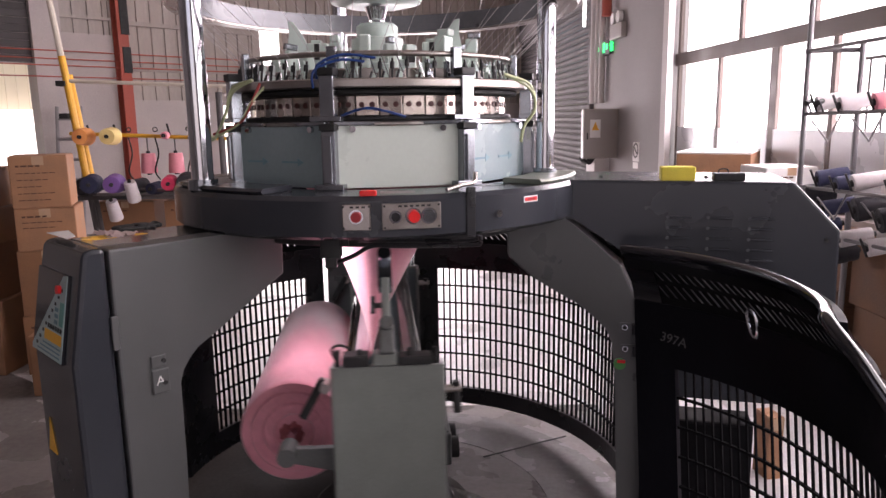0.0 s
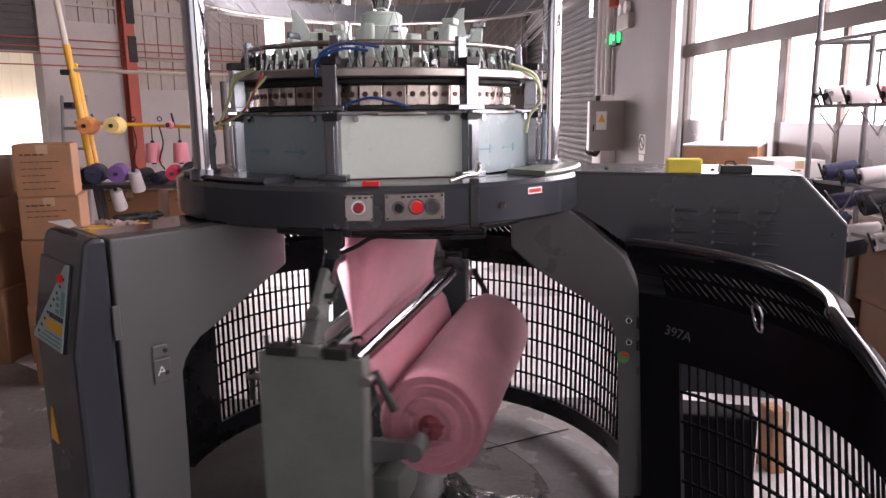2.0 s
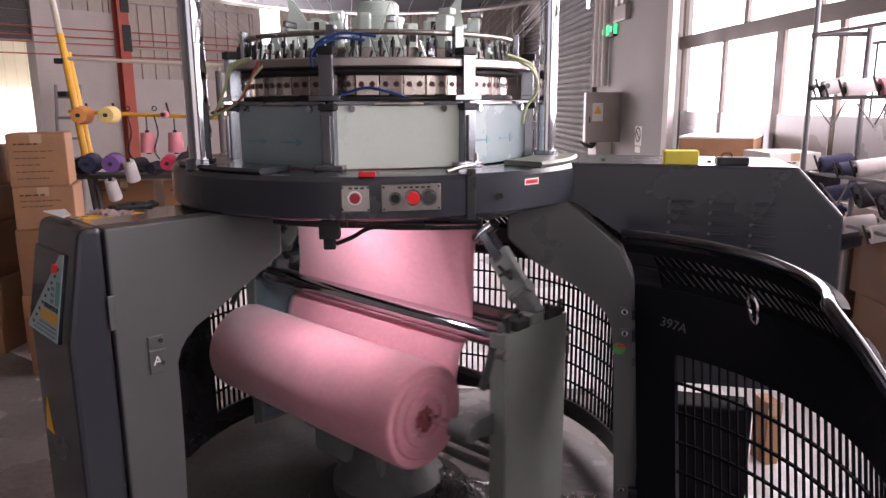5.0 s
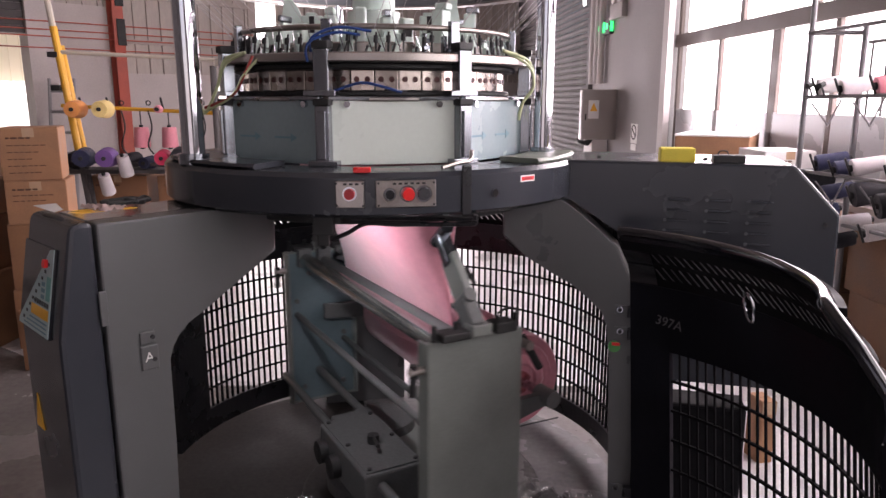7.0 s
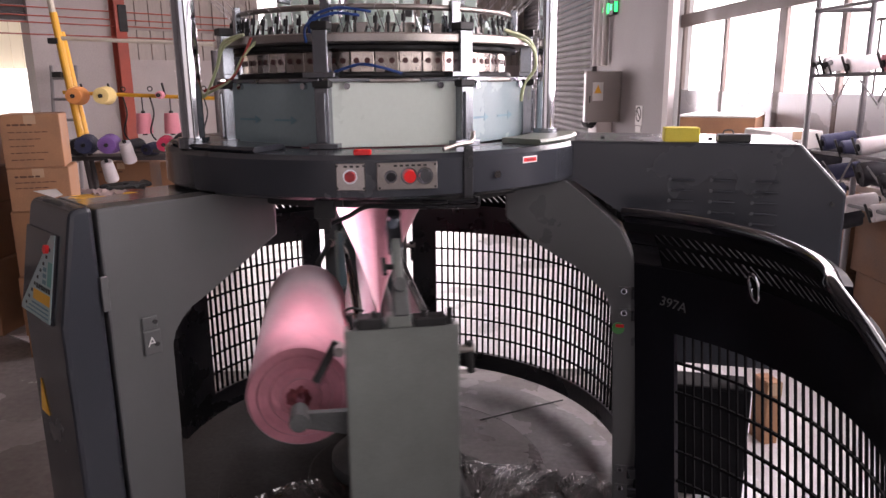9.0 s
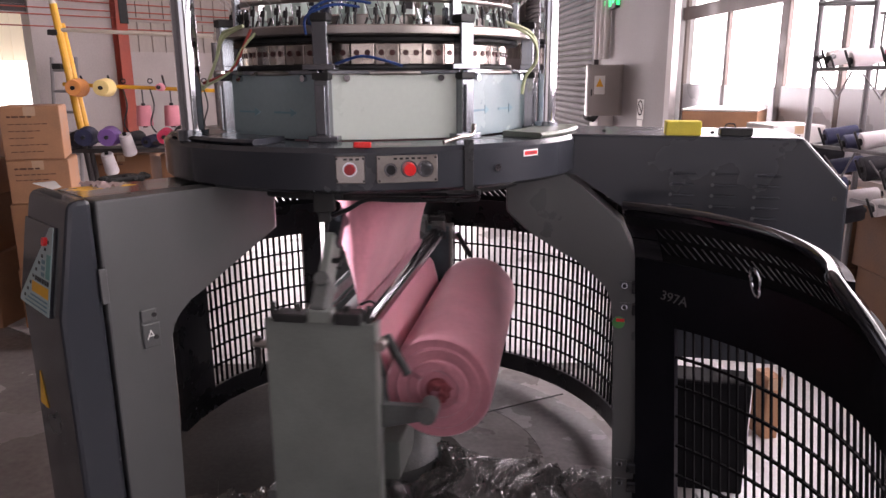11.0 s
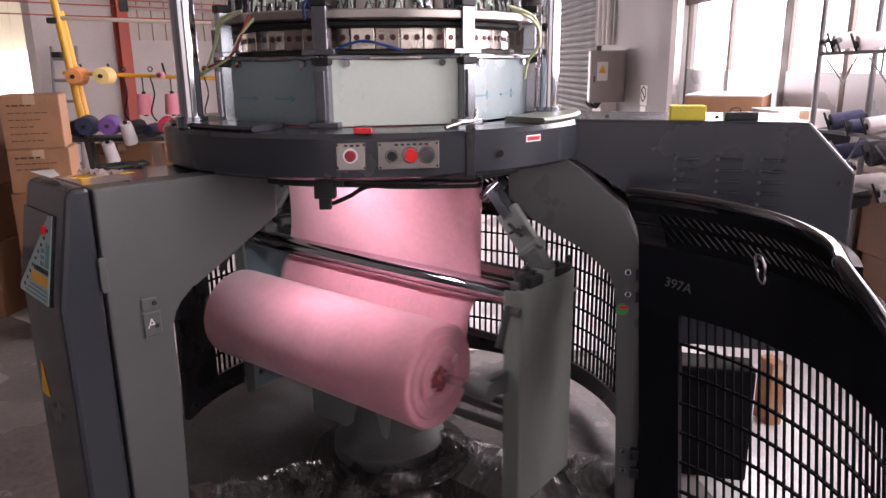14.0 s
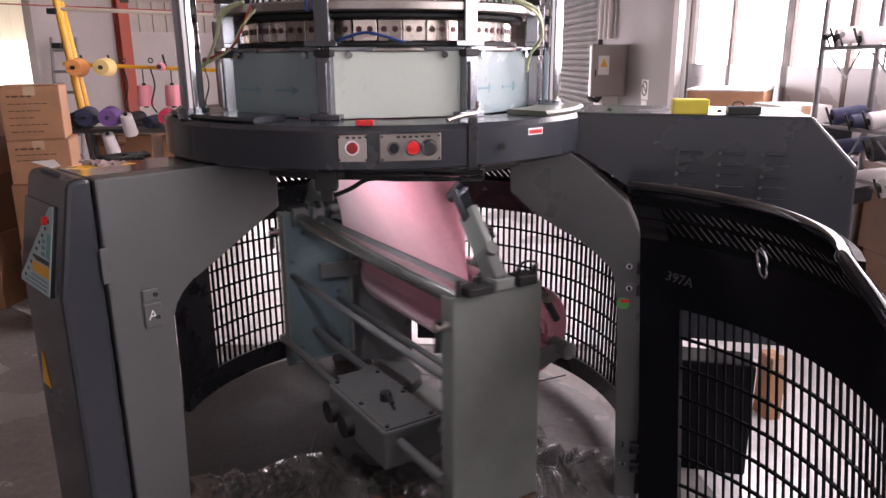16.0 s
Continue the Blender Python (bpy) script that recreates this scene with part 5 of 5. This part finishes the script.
structure("smeared_floor", lathe([(0.301, 0.0), (0.60, 0.0), (0.60, 0.0035), (0.301, 0.0035)], 72, -42, 88), SHADEFLOOR, "grey floor around machine base, machine shade painted in", "floor", pose(CX, 0, FL + 0.002))

rs = random.Random(21)
rag = bmesh.new()
for k in range(14):
    cx0, cy0 = rs.uniform(-0.3, 0.3), rs.uniform(-0.07, 0.07)
    hose([(cx0 + rs.uniform(-0.08, 0.08), cy0 + rs.uniform(-0.05, 0.05), 0.01 + rs.uniform(0, 0.03)) for _ in range(5)], rs.uniform(0.006, 0.014), 6, 5, rag)
rg = tagged(part("rag", rag, mat("oily_brown_rag", (0.07, 0.028, 0.016), 0.6, 0, 0.5, 14, 0.3, 60), smooth=True), "oily rust-brown rag strips lying on floor", "rag")
rg.matrix_world = pose(0.3, -0.47, FL + 0.02, 0, 0, -6)

cord = tagged(part("cord", hose([(0.41, 0.375, FL + 0.012), (0.56, 0.45, FL + 0.011), (0.68, 0.51, FL + 0.011), (0.8, 0.565, FL + 0.011)], 0.0035), BLACKMATT, smooth=True), "thin black cord lying on floor", "cord")

# ---- things on the machine ----
pad = tagged(part("foam_block", box(-0.05, 0.05, -0.03, 0.03, 0, 0.042, bev=0.004), FOAM), "yellow foam block lying on drive cover", "foam block")
pad.matrix_world = LEG_R @ pose(1.015, -0.075, ZC + 0.001, 0, 0, 4)
blk = thing("black_case", "small dark grey case lying on drive cover", "case", LEG_R @ pose(1.16, -0.085, ZC + 0.001, 0, 0, 6))
part("case_body", box(-0.045, 0.045, -0.02, 0.02, 0, 0.024, bev=0.004), BLACKMATT, blk)
part("case_handle", hose([(-0.03, 0, 0.022), (-0.025, 0, 0.034), (-0.005, 0, 0.034), (0.0, 0, 0.022)], 0.002), BLACKMATT, blk)
pk = thing("tool_roll", "black knotted cord bundle lying on cabinet top", "cord bundle", LEG_L @ pose(0.83, 0.02, 1.087))
rc = random.Random(8)
for k in range(7):
    part("cord", hose([(rc.uniform(-0.06, 0.06), rc.uniform(-0.03, 0.03), 0.006 + rc.uniform(0, 0.012)) for _ in range(5)], 0.005), BLACKMATT, pk)
cl = thing("cloth", "crumpled pale pink cloth lying on cabinet top", "cloth", LEG_L @ pose(0.90, 0.04, 1.087, 0, 0, 100))
cb2 = bmesh.new()
gg = [[cb2.verts.new(((i / 10 - 0.5) * 0.12, (j / 8 - 0.5) * 0.06, 0.003 + 0.02 * abs(nz(Vector((i * 0.5, j * 0.5, 2)))))) for j in range(9)] for i in range(11)]
for i in range(10):
    for j in range(8):
        cb2.faces.new((gg[i][j], gg[i + 1][j], gg[i + 1][j + 1], gg[i][j + 1]))
part("cloth_sheet", cb2, mat("pale_pink_cloth", (0.55, 0.42, 0.4), 0.9), cl, smooth=True)
st = thing("warning_label", "yellow warning stickers and a painted white highlight on cabinet top", "sticker", LEG_L @ pose(0.985, 0.0, 1.0862))
for k, (u0, u1, v0, v1) in enumerate(((-0.075, -0.015, 0.005, 0.012), (-0.06, -0.03, 0.018, 0.03), (-0.07, 0.0, 0.036, 0.042), (-0.055, -0.01, 0.048, 0.062), (-0.075, -0.02, 0.068, 0.074), (-0.15, -0.11, 0.05, 0.058), (-0.155, -0.12, 0.064, 0.075))):
    part("yellow_print", box(u0, u1, v0, v1, 0, 0.001), YELLOW, st)
# white patch painted for the highlight on the glossy cabinet top
part("white_sheet", prism([(-0.035, -0.16), (0.02, -0.16), (0.02, 0.0), (-0.01, -0.03)], -0.001, 0.0, pose(0, 0, 0, -90, 0, 0)), PAPER, st)


# ---- cartons ----
def carton(w, d, h, label, m, material=CARD, lines=4, group="cartons stacked by the wall"):
    if m.translation.z < 0.02:
        m, h = pose(0, 0, FL - m.translation.z) @ m, h - FL
    c = thing("carton", label, "box", m, group)
    part("body", box(-w / 2, w / 2, -d / 2, d / 2, 0, h, bev=0.006), material, c)
    part("tape", box(-0.03, 0.03, -d / 2 - 0.001, d / 2 + 0.001, h - 0.05, h + 0.001), TAPE, c)
    for s in (-1, 1):
        part("flap", box(-w / 2 + 0.004, w / 2 - 0.004, min(0.002 * s, s * d / 2), max(0.002 * s, s * d / 2), h, h + 0.004), material, c)
    for i in range(lines):
        z = h * (0.8 - 0.13 * i)
        u = -w * 0.38
        for k in range(4 + (i * 5) % 3):
            l = w * (0.06 + 0.05 * ((i * 3 + k * 7) % 4) / 3)
            part("print_line", box(u, u + l, -d / 2 - 0.0025, -d / 2 + 0.001, z, z + (0.01 if i == 0 else 0.005)), PRINT, c)
            u += l + w * 0.022
    return c


def cpose(x, y, z, rz=0):
    return pose(x, y, z, 0, 0, rz)


carton(0.33, 0.32, 0.27, "brown cardboard carton at bottom of stack", cpose(-2.1, 1.73, 0.0, 18), CARDDARK, 1)
carton(0.32, 0.32, 0.38, "brown cardboard carton wrapped in clear tape", cpose(-2.09, 1.73, 0.275, 16), CARDDARK, 0)
carton(0.315, 0.31, 0.24, "brown printed cardboard carton in stack", cpose(-2.085, 1.73, 0.66, 18), CARD, 3)
carton(0.30, 0.30, 0.295, "brown printed cardboard carton on top of stack", cpose(-2.10, 1.73, 0.905, 20), CARD, 6)
film_wrap = carton(0.24, 0.3, 0.25, "small brown carton with pale square emblem", cpose(-1.9, 1.36, 0.0, 10), CARDDARK, 0)
em = lathe([(0.03, -0.002), (0.036, -0.002), (0.036, 0.0), (0.03, 0.0)], 4)
bmesh.ops.transform(em, matrix=pose(0, -0.1515, 0.225, 90, 0, 0) @ pose(0, 0, 0, 0, 0, 45), verts=em.verts)
part("emblem", em, PAPER, film_wrap, "pale printed square emblem")
for k, (z, h) in enumerate(((0.0, 0.36), (0.365, 0.33), (0.70, 0.2), (0.905, 0.22))):
    carton(0.4, 0.4, h, "worn bulging brown carton in stack", cpose(-2.53 - 0.02 * (k % 2), 1.75, z, -5 + 4 * k), CARDDARK if k % 2 else CARD, 0)
bag = bmesh.new()
bmesh.ops.create_icosphere(bag, subdivisions=4, radius=0.2)
for v in bag.verts:
    v.co *= 1 + 0.35 * nz(v.co * 9)
    v.co.z = max(v.co.z * 0.6, -0.09)
bg = tagged(part("plastic_bag", bag, FILM, smooth=True), "crumpled clear plastic bag lying on cartons", "bag")
bg.matrix_world = pose(-2.62, 1.75, 1.22)

# cartons beside the windows
GW = "cartons under the windows"
carton(0.065, 0.1, 0.18, "small pale brown carton standing on floor", cpose(1.56, 0.2, 0.008, 8), CARD, 0, GW)
carton(0.5, 0.56, 0.7, "brown cardboard carton standing under windows", cpose(2.36, 2.9, 0.0, -30), CARDDARK, 2, GW)
wb = thing("open_carton", "pale open cardboard carton, daylit top painted white", "box", cpose(2.36, 2.9, 0.71, -30), GW)
part("body", box(-0.255, 0.255, -0.29, 0.29, 0, 0.385, bev=0.006), CARD, wb)
# lid coloured white to carry the daylight falling on the carton top
part("white_lid", box(-0.258, 0.258, -0.293, 0.293, 0.385, 0.40, bev=0.004), PAPER, wb, "lid coloured white for the daylight on it")
carton(0.34, 0.36, 0.33, "white topped carton behind yarn creel", cpose(2.5, 2.25, 0.70, 3), PAPER, 1, GW)
carton(0.36, 0.4, 0.695, "brown carton supporting another carton", cpose(2.5, 2.25, 0.0, 0), CARDDARK, 1, GW)
# backlit cartons: their shade is put into the cardboard colour
for x, y, z, w, h in ((2.58, 1.55, 0.0, 0.28, 0.4), (2.58, 1.5, 0.405, 0.28, 0.3), (2.6, 0.95, 0.0, 0.3, 0.36), (2.59, 0.98, 0.365, 0.3, 0.34), (2.62, 0.4, 0.0, 0.3, 0.34), (2.61, 0.42, 0.345, 0.3, 0.3)):
    c = carton(w, 0.46, h, "worn brown carton with pale label by creel", cpose(x, y, z, 3 * (z > 0) - 1), CARDSHADED, 1, GW)
    part("paper_label", box(-w * 0.1, w * 0.25, -0.2335, -0.231, h * 0.45, h * 0.75), PAPER, c, "pale paper label")


# ---- yarn creels ----
def cone(parent_group, label, material, m, r=0.062, h=0.17, core=BLACKMATT):
    c = thing("yarn_cone", label, "yarn cone", m, parent_group)
    part("winding", lathe([(0.014, 0), (r * 0.96, 0), (r, 0.01), (r * 0.86, h - 0.012), (r * 0.8, h), (0.014, h)], 28), material, c, smooth=True)
    part("core", lathe([(0.008, -0.012), (0.018, -0.012), (0.014, h + 0.018), (0.008, h + 0.018)], 14), core, c)
    return c


cr1 = thing("yarn_creel", "yellow and cream steel yarn creel with bars", "yarn rack", pose(0.035, 0, 0))
YC = 3.0
part("upright", rod((-2.51, YC, 0.98), (-2.60, YC, 1.88), 0.026, 12), YELLOW, cr1, "yellow painted upright")
part("upright", rod((-2.41, YC, FL), (-2.51, YC, 0.98), 0.02, 12), SLAT, cr1, "grey lower pole")
part("upright", rod((-2.52, YC + 0.1, 0.98), (-2.61, YC + 0.1, 1.75), 0.026, 12), YELLOW, cr1, "yellow painted upright")
part("upright", rod((-2.42, YC + 0.1, FL), (-2.52, YC + 0.1, 0.98), 0.02, 12), SLAT, cr1, "grey lower pole")
part("extension_pole", rod((-2.60, YC, 1.86), (-2.77, YC, 3.4), 0.022, 10), CREAM, cr1, "cream upper pole")
part("upright", rod((-1.45, YC, FL), (-1.45, YC, 1.6), 0.025, 12), SLAT, cr1)
for z, mt in ((1.66, CREAM), (1.27, YELLOW), (0.86, SLAT)):
    part("bar", rod((-2.6, YC, z + 0.04), (-1.35, YC, z - 0.02), 0.014, 10), mt, cr1)
for z in (1.66, 1.42):
    part("clip", box(-2.65, -2.58, YC - 0.04, YC + 0.04, z, z + 0.04, bev=0.005), BLACKMATT, cr1)
GL = "cones on the yellow creel"
for x, mt, nm in ((-2.46, YARNORANGE, "orange"), (-2.26, YARNYELLOW, "pale yellow"), (-1.86, YARNPINK, "small pink"), (-1.62, YARNPINK, "small pink")):
    big = nm in ("orange", "pale yellow")
    cone(GL, nm + " yarn cone seen end on, on creel bar", mt, pose(x + 0.035, YC - 0.03, 1.285, 90, 0, 8), 0.068 if big else 0.03, 0.16 if big else 0.08)
    part("peg", rod((x + 0.02, YC, 1.27), (x + 0.02, YC - 0.05, 1.37), 0.008, 8), BLACKMATT, cr1)
for x in (-2.02, -1.81):
    cone(GL, "pink yarn cone hanging below creel bar", YARNPINK, pose(x + 0.035, YC, 1.0, 0, 0, 0), 0.06, 0.15)
    part("hanger", rod((x, YC, 1.27), (x, YC, 1.16), 0.005, 6), SLAT, cr1)
for x, mt, nm, r in ((-2.44, YARNNAVY, "navy", 0.075), (-2.27, YARNPURPLE, "purple", 0.075), (-1.85, YARNRED, "crimson", 0.06), (-1.72, YARNBLACK, "black", 0.08)):
    cone(GL, nm + " yarn cone lying on creel shelf", mt, pose(x + 0.035, YC - 0.03, 0.93, 90, 0, 12), r, 0.17)
for x, z in ((-2.27, 0.66), (-2.12, 0.80)):
    cone(GL, "white yarn cone on lower creel bar", YARNWHITE, pose(x + 0.035, YC - 0.08, z, 25, 0, 0), 0.05, 0.16)
for k, (x, z, mt, nm, r) in enumerate(((-2.12, 0.9, YARNBLACK, "black", 0.06), (-2.0, 0.88, YARNNAVY, "navy", 0.05), (-1.58, 0.9, YARNBLACK, "black", 0.065), (-2.58, 0.9, YARNBLACK, "black", 0.07), (-1.48, 0.87, YARNNAVY, "navy", 0.045))):
    cone(GL, nm + " yarn cone lying on creel shelf", mt, pose(x + 0.035, YC + 0.12, z, 90, 0, -15 + 9 * k), r, 0.15)
for x in (-2.15, -1.95, -1.7, -1.55):
    part("tension_wire", hose([(x, YC - 0.02, 1.27), (x + 0.03, YC - 0.05, 1.15), (x - 0.01, YC - 0.04, 1.02), (x + 0.02, YC - 0.03, 0.95)], 0.006, 6), BLACKMATT, cr1)
    part("guide_eye", lathe([(0.016 + 0.004 * math.cos(q), 0.004 * math.sin(q)) for q in [math.pi * i / 3 for i in range(6)]], 12), BLACKMATT, cr1).matrix_basis = pose(x + 0.01, YC - 0.03, 1.33, 90, 0, 20)
part("shelf", box(-2.75, -1.35, YC - 0.02, YC + 0.25, 0.80, 0.83, bev=0.003), SLAT, cr1)
for x, z, w in ((-2.3, 0.0, 0.5), (-1.75, 0.0, 0.45), (-2.3, 0.385, 0.46), (-1.78, 0.385, 0.42)):
    carton(w, 0.35, 0.38, "brown carton stored under yarn creel", cpose(x + 0.035, YC + 0.32, z, 0), CARDDARK, 1, "cartons under the creel")
lad = thing("ladder", "grey aluminium ladder leaning near the wall", "ladder")
LADDER = mat("worn_aluminium", (0.3, 0.29, 0.29), 0.5, 0.5)
for x in (-4.5, -4.2):
    part("rail", rod((x, 6.3, FL), (x, 6.55, 1.6), 0.022, 8), LADDER, lad)
for i in range(6):
    z = 0.2 + i * 0.25
    part("rung", rod((-4.5, 6.3 + 0.156 * z, z), (-4.2, 6.3 + 0.156 * z, z), 0.018, 8), LADDER, lad)

RACK = mat("grey_rack_enamel", (0.17, 0.165, 0.17), 0.4, 0.3, 0.2, 8)
cr2 = thing("yarn_creel", "grey steel yarn creel beside the windows", "yarn rack")
XR, YR = 2.22, 1.25
part("upright", rod((XR, YR + 0.15, FL), (XR, YR + 0.15, 2.6), 0.015, 10), RACK, cr2)
part("upright", rod((2.42, YR + 0.0, FL), (2.42, YR, 1.72), 0.016, 10), RACK, cr2)
part("upright", rod((2.42, -0.2, FL), (2.42, -0.2, 1.9), 0.016, 10), RACK, cr2)
part("bar", rod((XR - 0.02, YR + 0.15, 1.70), (2.44, YR, 1.69), 0.013, 10), RACK, cr2)
for z in (1.70, 1.37, 0.98, 0.74):
    part("bar", rod((XR, YR + 0.15, z), (2.42, -0.25, z + 0.02), 0.01, 8), RACK, cr2)
GR = "cones on the grey creel"
dirb = (Vector((2.42, -0.25, 0)) - Vector((XR, YR + 0.15, 0))).normalized()


def onbar(u, z):
    p = Vector((XR, YR + 0.15, z)) + dirb * u
    return p


for u, z, mt, nm in ((0.28, 1.41, YARNWHITE, "white"), (0.52, 1.42, YARNPINK, "pale pink"), (0.76, 1.42, YARNPINK, "pale pink"), (0.42, 1.03, YARNWHITE, "white"), (0.68, 1.02, YARNWHITE, "white"), (0.15, 1.03, YARNNAVY, "navy"), (0.30, 1.01, YARNNAVY, "navy"),
                     (0.62, 0.87, YARNBLACK, "black"), (0.36, 0.74, YARNWHITE, "white"), (0.56, 0.73, YARNWHITE, "white"), (0.8, 1.22, YARNPINK, "pink"), (0.9, 0.74, YARNNAVY, "navy"), (0.05, 0.93, YARNBLACK, "black"), (0.22, 0.88, YARNNAVY, "navy"), (0.45, 0.9, YARNBLACK, "black"), (0.12, 0.76, YARNNAVY, "navy"), (0.72, 0.89, YARNBLACK, "black"), (0.26, 0.64, YARNBLACK, "black"), (0.1, 1.42, YARNWHITE, "white"), (0.85, 1.05, YARNWHITE, "white")):
    p = onbar(u, z)
    cone(GR, nm + " yarn cone lying on creel bar", mt, Matrix.Translation(p) @ pose(0, 0, 0, 0, 78, -12), 0.043 if nm != "black" else 0.06, 0.15)
    part("peg", rod(p + Vector((0, 0, -0.04)), p + Vector((-0.05, -0.02, 0.05)), 0.006, 6), BLACKMATT, cr2)


for u, z in ((0.2, 1.37), (0.5, 1.38), (0.75, 1.38), (0.3, 0.98), (0.62, 0.99), (0.85, 0.99)):
    p = onbar(u, z)
    part("wire_guide", hose([p + Vector((-0.08, 0.02, -0.03)), p + Vector((-0.01, -0.01, -0.13)), p + Vector((0.0, -0.01, -0.135)), p + Vector((0.05, -0.02, -0.01))], 0.005, 6, 4), RACK, cr2, "bent wire yarn guide")
for u, z in ((0.06, 1.37), (0.16, 1.37)):
    p = onbar(u, z)
    tn = rod(p, p + Vector((-0.03, -0.01, 0.06)), 0.005, 8)
    tube(tn, p + Vector((-0.045, -0.02, 0.055)), p + Vector((-0.012, 0.0, 0.065)), 0.014, 10)
    part("tension_disc", tn, BLACKMATT, cr2)
for y, w in ((0.15, 0.2), (0.62, 0.16), (1.0, 0.22)):
    part("back_board", box(2.56, 2.575, y, y + w, 0.68, 1.3, bev=0.003), TRIM, cr2, "pale upright board")


# ---- what moves ----
def motions():
    t0, w = 1.06, 80.5
    walk(rotor, [(i * 0.5, pose(CX, 0, 0, 0, 0, w * (i * 0.5 - t0))) for i in range(33)])


motions()
